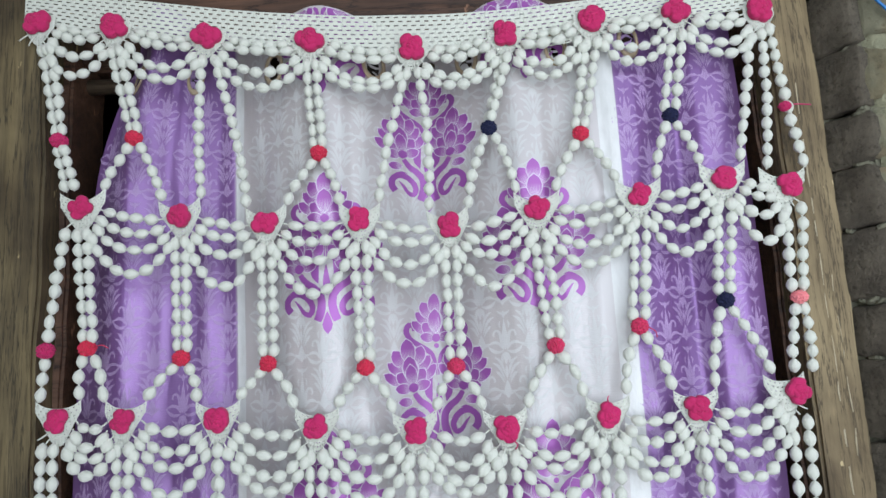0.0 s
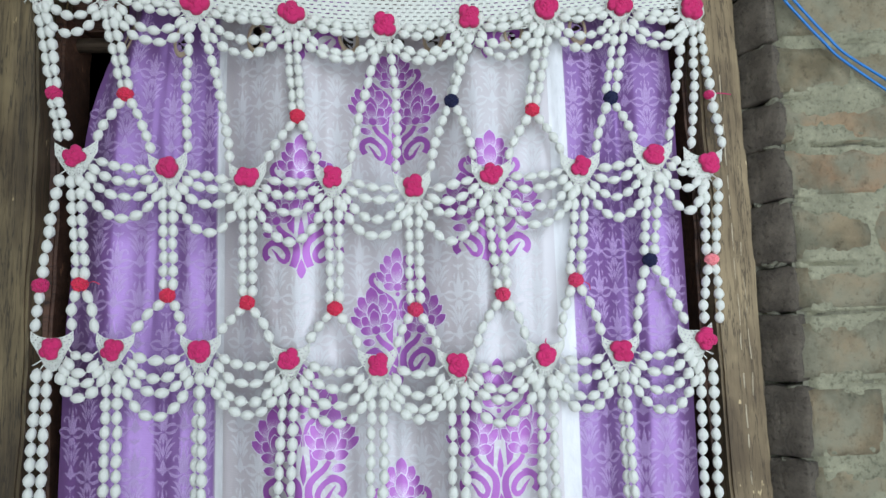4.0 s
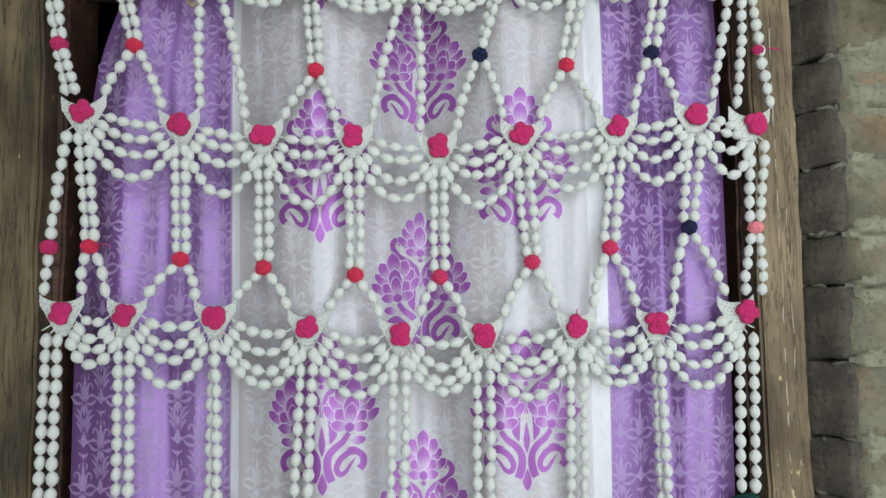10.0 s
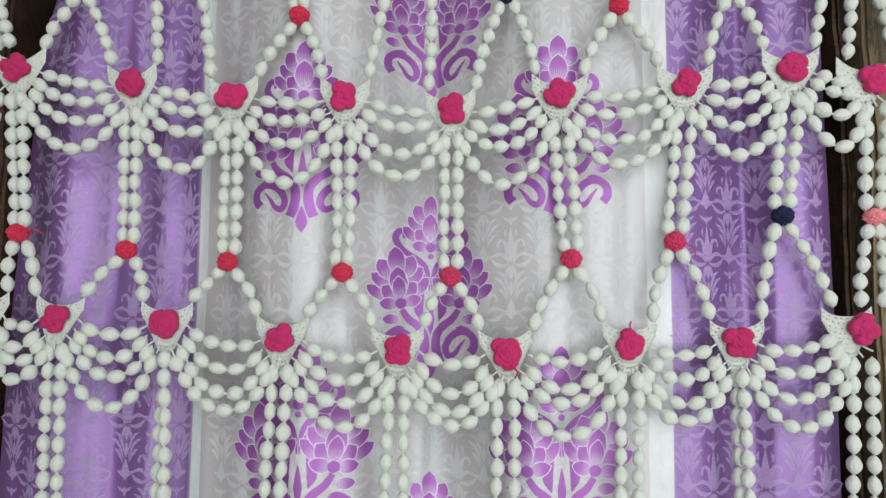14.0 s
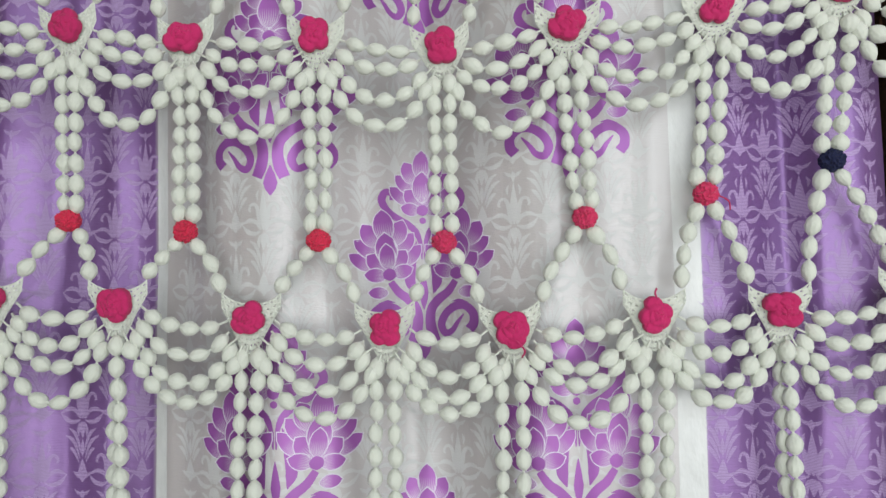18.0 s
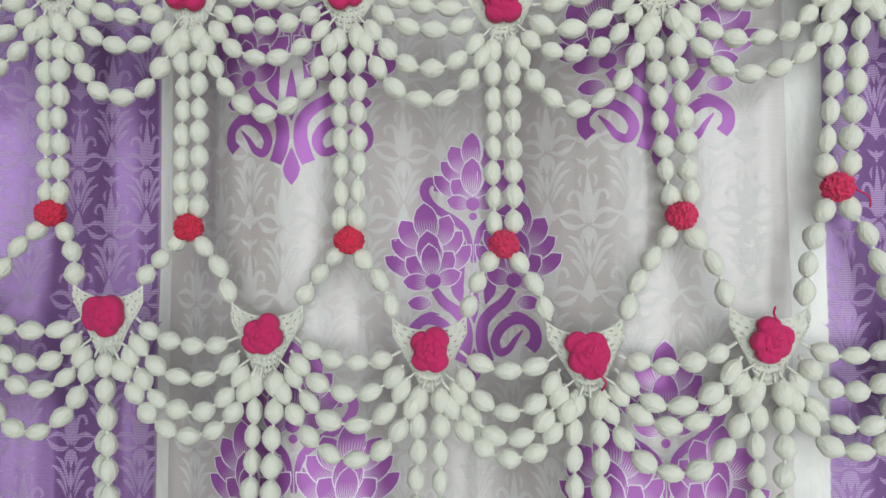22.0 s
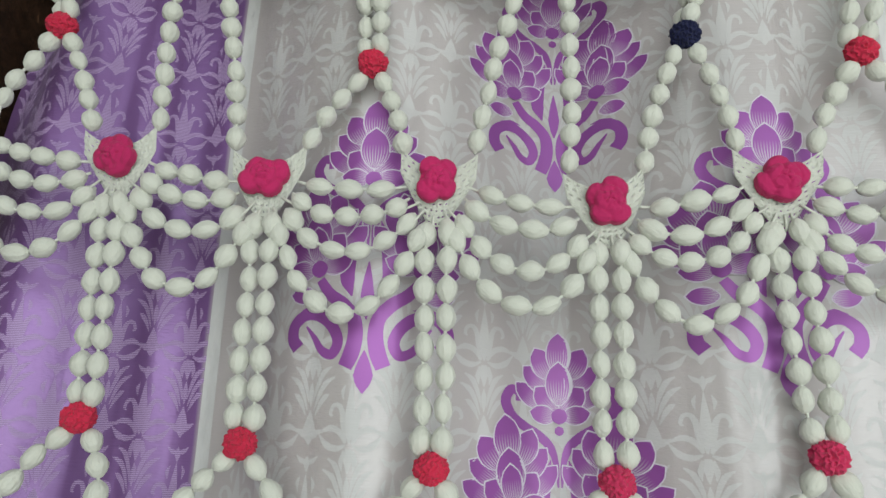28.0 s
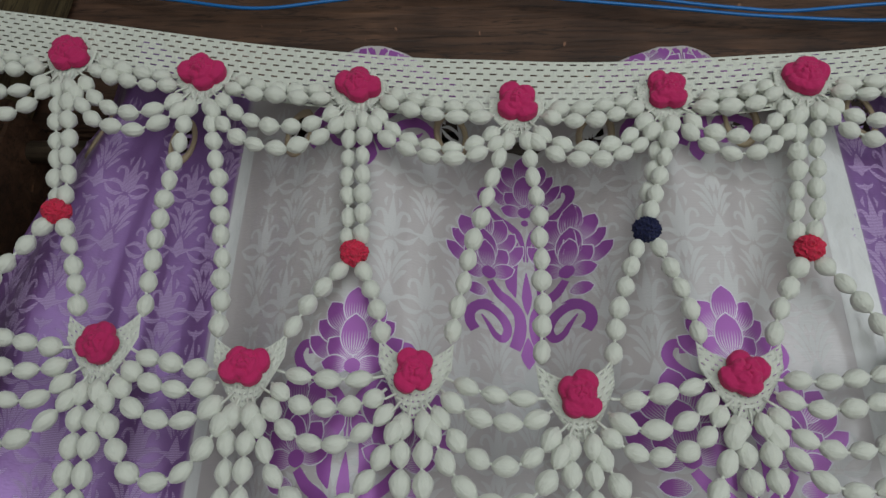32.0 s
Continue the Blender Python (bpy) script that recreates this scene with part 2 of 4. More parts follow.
def cloth(x, z, lift=0.0):
    """A point on the hanging curtain, lift metres in front of it."""
    i = 0
    while i < len(FOLDS) - 2 and FOLDS[i + 1][0] <= x:
        i += 1
    (x0, d0), (x1, d1) = FOLDS[i], FOLDS[i + 1]
    f = min(1.0, max(0.0, (x - x0) / (x1 - x0)))
    back = d0 + (d1 - d0) * (0.5 - 0.5 * math.cos(math.pi * f))
    up = min(1.0, max(0.0, (z - 1.45) / 0.55))
    calm = 0.62 + 0.38 * min(1.0, max(0.0, (z - 1.25) / 0.3))
    y = wall_of_beads(z) + 0.013 + back * calm
    y += 0.0045 * noise.noise(Vector((x * 16, 3.1, z * 1.6))) + 0.0028 * noise.noise(Vector((x * 38, 7.7, z * 2.5))) + 0.0010 * noise.noise(Vector((x * 90, 1.7, z * 5)))
    y += up * (0.0045 * noise.noise(Vector((x * 27, 5.3, z * 1.1))) + 0.0022 * noise.noise(Vector((x * 62, 2.9, z * 1.8))))
    spread = 1 + 0.06 * min(0.3, max(-0.35, z - 1.55))
    edge = min(1.0, max(0.0, (-x - 0.28) / 0.18))
    spread -= 0.10 * edge * min(1.3, max(0.0, (z - 1.74) / 0.22) ** 2)
    spread -= 0.035 * edge * min(1.0, max(0.0, (z - 1.55) / 0.2))
    return Vector((-0.02 + (x + 0.02) * spread, y - lift, z))


# ---- helpers of this scene ----
def mesh_of(name, verts, faces, mat, smooth=True, uvs=None):
    me = bpy.data.meshes.new(name)
    me.from_pydata([tuple(v) for v in verts], [], faces)
    me.materials.append(mat)
    if uvs is not None:
        layer = me.uv_layers.new(name="UVMap")
        for loop in me.loops:
            layer.data[loop.index].uv = uvs[loop.vertex_index]
    if smooth:
        me.polygons.foreach_set("use_smooth", [True] * len(me.polygons))
    me.update()
    return me


def put(name, me, parent=None, m=None, label=""):
    ob = new(name, me)
    if parent is not None:
        ob.parent = parent
    if m is not None:
        ob.matrix_basis = m
    return tagged(ob, label)


def box_data(x0, x1, y0, y1, z0, z1, cuts=0, rough=0.0, seed=0.0, bevel=0.0):
    """A box as verts and faces, its edges bevelled and its sides uneven."""
    bm = bmesh.new()
    bmesh.ops.create_cube(bm, size=1.0, matrix=Matrix.Translation(((x0 + x1) / 2, (y0 + y1) / 2, (z0 + z1) / 2)) @ Matrix.Diagonal((x1 - x0, y1 - y0, z1 - z0, 1)))
    if bevel:
        bmesh.ops.bevel(bm, geom=bm.edges[:], offset=bevel, segments=2, affect="EDGES")
    if cuts:
        longest = max(x1 - x0, y1 - y0, z1 - z0)
        long_edges = [e for e in bm.edges if e.calc_length() > longest * 0.5]
        bmesh.ops.subdivide_edges(bm, edges=long_edges, cuts=cuts, use_grid_fill=True)
    if rough:
        for v in bm.verts:
            v.co += rough * noise.noise_vector(v.co * 14 + Vector((seed, seed * 2, 0)))
    bm.verts.index_update()
    verts = [v.co.copy() for v in bm.verts]
    faces = [[v.index for v in f.verts] for f in bm.faces]
    bm.free()
    return verts, faces


def tube_data(points, radius, sides=6):
    """A round cord along points."""
    verts, faces = [], []
    n = len(points)
    for i, p in enumerate(points):
        d = (points[min(i + 1, n - 1)] - points[max(i - 1, 0)]).normalized()
        a = d.cross(Vector((0, 1, 0.01))).normalized()
        b = d.cross(a)
        for k in range(sides):
            q = 2 * math.pi * k / sides
            verts.append(p + radius * (math.cos(q) * a + math.sin(q) * b))
    for i in range(n - 1):
        for k in range(sides):
            k2 = (k + 1) % sides
            faces.append([i * sides + k, i * sides + k2, (i + 1) * sides + k2, (i + 1) * sides + k])
    faces.append(list(range(sides))[::-1])
    faces.append([(n - 1) * sides + k for k in range(sides)])
    return verts, faces


def smooth_line(knots, steps=8):
    """A Catmull-Rom line through the knots."""
    k = [Vector(p) for p in knots]
    k = [2 * k[0] - k[1]] + k + [2 * k[-1] - k[-2]]
    out = []
    for i in range(1, len(k) - 2):
        for s in range(steps):
            t = s / steps
            out.append(0.5 * (2 * k[i] + (k[i + 1] - k[i - 1]) * t + (2 * k[i - 1] - 5 * k[i] + 4 * k[i + 1] - k[i + 2]) * t * t + (3 * k[i] - k[i - 1] - 3 * k[i + 1] + k[i + 2]) * t ** 3))
    return out + [k[-2]]


# ---- the setting ----
JAMB_Y, LINTEL_Y, BRICK_Y = 0.826, 0.925, 0.782


def slab(name, mat, x0, x1, y0, y1, z0, z1, label, **more):
    return tagged(put(name, mesh_of(name, *box_data(x0, x1, y0, y1, z0, z1, **more), mat, False), None, None, label), kind="structure")


slab("ground", CONCRETE, -300, 300, -300, 300, -0.3, 0.0, "grey worn concrete ground before the doorway")
wall_left = slab("wall_left", MORTAR, -4.0, -0.592, BRICK_Y + 0.012, 1.02, 0.0, 2.9, "rough grey mortar bed of the brick wall")
wall_right = slab("wall_right", MORTAR, 0.540, 4.0, BRICK_Y + 0.012, 1.02, 0.0, 2.9, "rough grey mortar bed of the brick wall")
wall_above = slab("wall_above", MORTAR, -0.585, 0.534, BRICK_Y + 0.004, 1.02, 2.26, 2.9, "rough grey mortar over the door beam")
slab("room_wall_back", UNLIT_PLASTER, -1.6, 1.6, 3.0, 3.1, 0.0, 2.9, "plaster wall of the unlit room behind, darkness put in its colour")
slab("room_wall_left", UNLIT_PLASTER, -1.7, -1.6, 1.02, 3.1, 0.0, 2.9, "plaster wall of the unlit room behind, darkness put in its colour")
slab("room_wall_right", UNLIT_PLASTER, 1.6, 1.7, 1.02, 3.1, 0.0, 2.9, "plaster wall of the unlit room behind, darkness put in its colour")
slab("ceiling", UNLIT_PLASTER, -1.7, 1.7, 1.0, 3.1, 2.9, 3.0, "ceiling of the unlit room behind, darkness put in its colour")

# plaster of the added front wall and ceiling, both out of view
UNSEEN_PLASTER = plaster_material("unseen_plaster", (0.28, 0.27, 0.25), (0.38, 0.37, 0.34), 0.002)
# added out of view, dark so that little light bounces onto the left
slab("side_wall_left", MORTAR, -1.0, -0.9, -1.2, 0.79, 0.0, 3.0, "rough grey mortared wall, added unseen at the left")
# bright wall added out of view as a reflector for the right side
BOUNCE_WHITE = plaster_material("bounce_white", (0.66, 0.65, 0.62), (0.78, 0.77, 0.74), 0.002)
slab("side_wall_right", BOUNCE_WHITE, 1.7, 1.8, -0.15, 0.79, 0.0, 3.0, "white wall added unseen at the right to bounce light")
# low wall and ceiling are added only to limit the sky light
slab("front_wall", UNSEEN_PLASTER, -1.0, 1.8, -1.3, -1.2, 0.0, 0.9, "low plastered wall added unseen across from the door")
slab("porch_ceiling", UNSEEN_PLASTER, -1.0, 1.8, -1.3, 0.79, 3.0, 3.1, "plain plastered ceiling added unseen to hold back sky light")

door_frame = tagged(new("door_frame"), "weathered brown wooden door frame set in brick", "door frame", kind="structure")


def plank(name, mat, x0, x1, y0, y1, z0, z1, seed, label):
    """A rough-sawn post or beam with wavering edges."""
    nx, nz = (3, 60) if z1 - z0 > x1 - x0 else (60, 3)
    v, f = box_data(x0, x1, y0, y1, z0, z1, bevel=0.004)
    bm = bmesh.new()
    vs = [bm.verts.new(p) for p in v]
    for q in f:
        bm.faces.new([vs[i] for i in q])
    far = 0.5 * max(z1 - z0, x1 - x0)
    bmesh.ops.subdivide_edges(bm, edges=[e for e in bm.edges if e.calc_length() > far], cuts=70)
    for p in bm.verts:
        c = p.co
        c += Vector((0.005 * noise.noise(Vector((seed, 0, c.z * 5))) + 0.0025 * noise.noise(Vector((seed + 3, 0, c.z * 21))) if nz > nx else 0,
                     0.002 * noise.noise(c * 9 + Vector((seed, 0, 0))),
                     0.004 * noise.noise(Vector((c.x * 6, seed, 0))) if nx > nz else 0))
    me = bpy.data.meshes.new(name)
    bm.to_mesh(me)
    bm.free()
    me.materials.append(mat)
    return put(name, me, door_frame, None, label)


plank("jamb", SHADED_JAMB_WOOD, -0.568, -0.497, JAMB_Y, 0.92, 0.0, 2.2, 1.3, "cracked brown timber jamb")
plank("jamb", JAMB_WOOD, 0.444, 0.506, JAMB_Y, 0.92, 0.0, 2.2, 5.1, "weathered brown timber jamb with chipped edge")
# recessed jamb edges; the darker beam wood paints in their shade
plank("stop", LINTEL_WOOD, -0.497, -0.482, JAMB_Y + 0.035, 0.95, 0.0, 2.0, 2.2, "inner edge of the jamb, its shade put in with darker wood")
plank("stop", LINTEL_WOOD, 0.436, 0.444, JAMB_Y + 0.035, 0.95, 0.0, 2.0, 6.2, "inner edge of the jamb, its shade put in with darker wood")
plank("lintel", LINTEL_WOOD, -0.75, 0.70, LINTEL_Y, 1.0, 2.0, 2.26, 3.3, "dark stained wooden door beam")


DRIP = plaster_material("dried_paint", (0.34, 0.29, 0.19), (0.52, 0.46, 0.33), 0.001)


def paint_drip(x, z0, z1, wide, seed):
    """A thin broken run of pale dried paint on the jamb's face."""
    r = random.Random(seed)
    verts, faces = [], []
    z = z0
    while z < z1:
        long = r.uniform(0.010, 0.045)
        base = len(verts)
        for i in range(6):
            t = i / 5
            w = wide * r.uniform(0.5, 1.2) * math.sin(math.pi * (0.08 + 0.84 * t))
            c = x + 0.0025 * noise.noise(Vector((seed, 0, (z + long * t) * 14)))
            for sx, y in ((-1, 0.0025), (0, -0.0012), (1, 0.0025)):
                verts.append(Vector((c + sx * w, JAMB_Y - 0.0008 + y, z + long * t)))
        for i in range(5):
            for c in range(2):
                a = base + i * 3 + c
                faces.append([a, a + 1, a + 4, a + 3])
        z += long + r.uniform(0.004, 0.035)
    put("paint_drip", mesh_of("paint_drip", verts, faces, DRIP), door_frame, None, "pale dried paint run")


paint_drip(0.474, 1.30, 1.86, 0.0013, 3)
paint_drip(0.486, 1.42, 1.62, 0.0009, 5)


def fill(parent, x0, x1, seed):
    """Crumbled mortar packed between post and bricks."""
    bm = bmesh.new()
    bmesh.ops.create_grid(bm, x_segments=10, y_segments=260, size=0.5)
    for v in bm.verts:
        x, z = x0 + (x1 - x0) * (v.co.x + 0.5), 2.0 * (v.co.y + 0.5)
        n = noise.noise(Vector((x * 40, seed, z * 22))) + 0.5 * noise.noise(Vector((x * 90, seed, z * 70)))
        v.co = (x, JAMB_Y + 0.012 + 0.010 * n + 0.006 * noise.noise(Vector((seed, z * 8, 0))), z)
    me = bpy.data.meshes.new("mortar_fill")
    bm.to_mesh(me)
    bm.free()
    me.materials.append(MORTAR)
    put("mortar_fill", me, parent, None, "crumbling dark grey mortar beside the jamb")


fill(wall_right, 0.500, 0.545, 2.0)
fill(wall_left, -0.600, -0.560, 9.0)


# ---- curtain ----
LEFT, RIGHT, FOOT, HEAD = -0.466, 0.404, 0.06, 2.035
STRIPE_LEFT, STRIPE_RIGHT = -0.262, 0.236
PURPLE = (0.240, 0.112, 0.330)
SILVER = (0.528, 0.490, 0.486)


def band_stops(colours):
    """Ramp stops across the whole cloth from (x, colour) pairs with sharp sides."""
    out, span = [], RIGHT - LEFT
    for i, (x0, x1, c) in enumerate(colours):
        out += [((x0 - LEFT) / span + 0.0008, c), ((x1 - LEFT) / span - 0.0008, c)]
    return out


def thread_gleam():
    """The dyed threads mirror more in their own colour than the white ones."""
    a, b = (STRIPE_LEFT - LEFT) / (RIGHT - LEFT), (STRIPE_RIGHT - LEFT) / (RIGHT - LEFT)
    return [(0.0, 0.36), (a - 0.002, 0.36), (a, 0.10), (b, 0.10), (b + 0.002, 0.36), (1.0, 0.36)]


CLOTH_MAT = satin("curtain_satin", band_stops([
    (LEFT, STRIPE_LEFT - 0.001, PURPLE), (STRIPE_LEFT, STRIPE_RIGHT, SILVER), (STRIPE_RIGHT + 0.001, RIGHT, PURPLE)]), 0.36, None, thread_gleam, 0.85)


def top_of_cloth(x):
    """The upper hem stands high on the folds and falls between the eyelets."""
    d = min(abs(x - c) for c in (-0.392, -0.142, 0.115, 0.345))
    return HEAD - min(0.010, 3.2 * d * d) + 0.028 * min(1.0, max(0.0, (-x - 0.24) / 0.12))

RING_AT = [-0.43, -0.325, -0.205, -0.072, 0.052, 0.168, 0.262]
RING_Z, RING_R = 1.961, 0.021

curtain = tagged(new("curtain"), "purple and white satin curtain with lotus print in a doorway", "curtain")


def curtain_mesh():
    nx, nz = 300, 230
    verts, uvs, faces = [], [], []
    for j in range(nz + 1):
        for i in range(nx + 1):
            x = LEFT + (RIGHT - LEFT) * i / nx
            z = FOOT + (top_of_cloth(x) - FOOT) * (j / nz) ** 0.8
            verts.append(cloth(x, z))
            uvs.append((i / nx, j / nz))
    for j in range(nz):
        for i in range(nx):
            a = j * (nx + 1) + i
            x, z = LEFT + (RIGHT - LEFT) * (i + 0.5) / nx, 0.5 * (verts[a].z + verts[a + nx + 1].z)
            if any(math.hypot((x - r) / 0.38, z - RING_Z) < RING_R - 0.001 for r in RING_AT):
                continue
            faces.append([a, a + 1, a + nx + 2, a + nx + 1])
    return mesh_of("cloth", verts, faces, CLOTH_MAT, True, uvs)


put("cloth", curtain_mesh(), curtain, None, "purple satin with a wide silver-white stripe")
RING_MAT = material("eyelet_plastic", (0.50, 0.40, 0.26), 0.45)[0]


def ring_mesh(x0):
    verts, faces = [], []
    for i in range(24):
        a = 2 * math.pi * i / 24
        for k in range(6):
            b = 2 * math.pi * k / 6
            r = RING_R + 0.0045 * math.cos(b)
            p = cloth(x0 + 0.6 * r * math.cos(a), RING_Z + r * math.sin(a))
            verts.append(p + Vector((0, 0.003 * math.sin(b) - 0.0008, 0)))
    for i in range(24):
        for k in range(6):
            i2, k2 = (i + 1) % 24, (k + 1) % 6
            faces.append([i * 6 + k, i2 * 6 + k, i2 * 6 + k2, i * 6 + k2])
    return mesh_of("eyelet_ring", verts, faces, RING_MAT)


for x0 in RING_AT:
    put("eyelet_ring", ring_mesh(x0), curtain, None, "beige plastic eyelet ring")
rod = tagged(put("curtain_rod", mesh_of("curtain_rod", *tube_data([Vector((x, 0.906, RING_Z + 0.006)) for x in (-0.55, -0.2, 0.2, 0.50)], 0.011, 14), ROD_WOOD)),
             "brown wooden curtain rod behind the garland", "curtain rod")


# ---- the cloth's weave and print ----
def ribbon(points, widths, lift, steps=5, across=5):
    """A flat strip on the cloth along (x, z) points, as wide as widths say; U runs along it."""
    line = smooth_line([(x, 0, z) for x, z in points], steps)
    n = len(line)
    verts, uvs, faces = [], [], []
    for i, p in enumerate(line):
        t = i / (n - 1)
        k = t * (len(widths) - 1)
        j = min(int(k), len(widths) - 2)
        w = widths[j] + (widths[j + 1] - widths[j]) * (k - j)
        d = (line[min(i + 1, n - 1)] - line[max(i - 1, 0)]).normalized()
        for c in range(across):
            s = 2 * c / (across - 1) - 1
            verts.append(cloth(p.x - s * d.z * w * 0.5, p.z + s * d.x * w * 0.5, lift))
            uvs.append((t, 0.5 + 0.5 * s))
    for i in range(n - 1):
        for c in range(across - 1):
            a = across * i + c
            quad = [a, a + 1, a + across + 1, a + across]
            if all(verts[k].z < top_of_cloth(verts[k].x) - 0.001 and LEFT + 0.001 < verts[k].x < RIGHT - 0.001 for k in quad):
                faces.append(quad)
    return verts, uvs, faces


def joined(strips):
    verts, uvs, faces = [], [], []
    for v, u, f in strips:
        base = len(verts)
        verts += v
        uvs += u
        faces += [[base + i for i in q] for q in f]
    return verts, uvs, faces


def curl(cx, cz, r0, r1, start, sweep, n=7):
    """Points of a spiral round (cx, cz), angles in degrees."""
    return [(cx + (r0 + (r1 - r0) * i / (n - 1)) * math.cos(radians(start + sweep * i / (n - 1))), cz + (r0 + (r1 - r0) * i / (n - 1)) * math.sin(radians(start + sweep * i / (n - 1)))) for i in range(n)]


def print_material(name, base, middle, tip, rough, veined=True):
    m, n, l, b = material(name, middle, rough, 0.25, 0.1)
    uv = n.new("ShaderNodeUVMap")
    split = n.new("ShaderNodeSeparateXYZ")
    l.new(uv.outputs[0], split.inputs[0])
    c = ramp(n, l, split.outputs[0], [(0.0, base), (0.12, base), (0.42, middle), (1.0, tip)])
    veins = node(n, "ShaderNodeTexWave", Scale=2.9, Distortion=0.6)
    veins.bands_direction = "Y"
    l.new(uv.outputs[0], veins.inputs["Vector"])
    fade = ramp(n, l, split.outputs[0], [(0.16, (1, 1, 1)), (0.60, (0, 0, 0))])
    mask = blend(n, l, 1.0, ramp(n, l, veins.outputs["Fac"], [(0.50, (0, 0, 0)), (0.66, (1, 1, 1))]), fade, "MULTIPLY")
    if veined:
        c = blend(n, l, mask, c, (0.66, 0.64, 0.67))
    broad = node(n, "ShaderNodeTexNoise", Scale=25.0, Detail=3.0)
    l.new(stretched(n, l, (1, 1, 0.4)), broad.inputs["Vector"])
    c = blend(n, l, 1.0, c, ramp(n, l, broad.outputs["Fac"], [(0.3, (0.85, 0.85, 0.85)), (0.7, (1, 1, 1))]), "MULTIPLY")
    l.new(c, b.inputs["Base Color"])
    weft = node(n, "ShaderNodeTexNoise", Scale=600.0, Detail=1.0)
    l.new(stretched(n, l, (0.1, 1, 1)), weft.inputs["Vector"])
    bump(n, l, b, weft.outputs["Fac"], 0.15, 0.0003)
    b.inputs["Specular IOR Level"].default_value = 0.6
    return m


PETAL = print_material("lotus_petal", (0.41, 0.15, 0.48), (0.36, 0.105, 0.42), (0.33, 0.090, 0.39), 0.38)
STEM = print_material("lotus_stem", (0.33, 0.090, 0.395), (0.33, 0.09, 0.395), (0.36, 0.10, 0.42), 0.38, False)
OUTLINE = satin("lotus_outline", [(0.0, (0.70, 0.66, 0.74)), (1.0, (0.70, 0.66, 0.74))], 0.36)
WEAVE_PURPLE = satin("purple_weave", [(0.0, (0.50, 0.355, 0.615)), (1.0, (0.52, 0.37, 0.635))], 0.55, tuple(0.7 * c for c in PURPLE), 0.1)
WEAVE_WHITE = satin("white_weave", [(0.0, (0.585, 0.58, 0.575)), (1.0, (0.60, 0.595, 0.59))], 0.42)

TEARDROP = (0.25, 0.86, 1.14, 1.26, 1.24, 1.10, 0.80, 0.04)


BACK = ((0.0, 0.0585, 0.0, 0.030, 0.0140), (0.019, 0.047, 0.007, 0.026, 0.0130), (0.028, 0.034, 0.008, 0.017, 0.0115), (0.034, 0.0225, 0.014, 0.006, 0.0100))
MIDDLE = ((0.0, 0.0375, 0.0, 0.008, 0.0150), (0.0185, 0.0195, 0.002, 0.004, 0.0125))
FRONT = ((0.0230, 0.0030, 0.003, -0.001, 0.0100),)
HEART = ((0.0, 0.0275, 0.0, 0.004, 0.0110),)


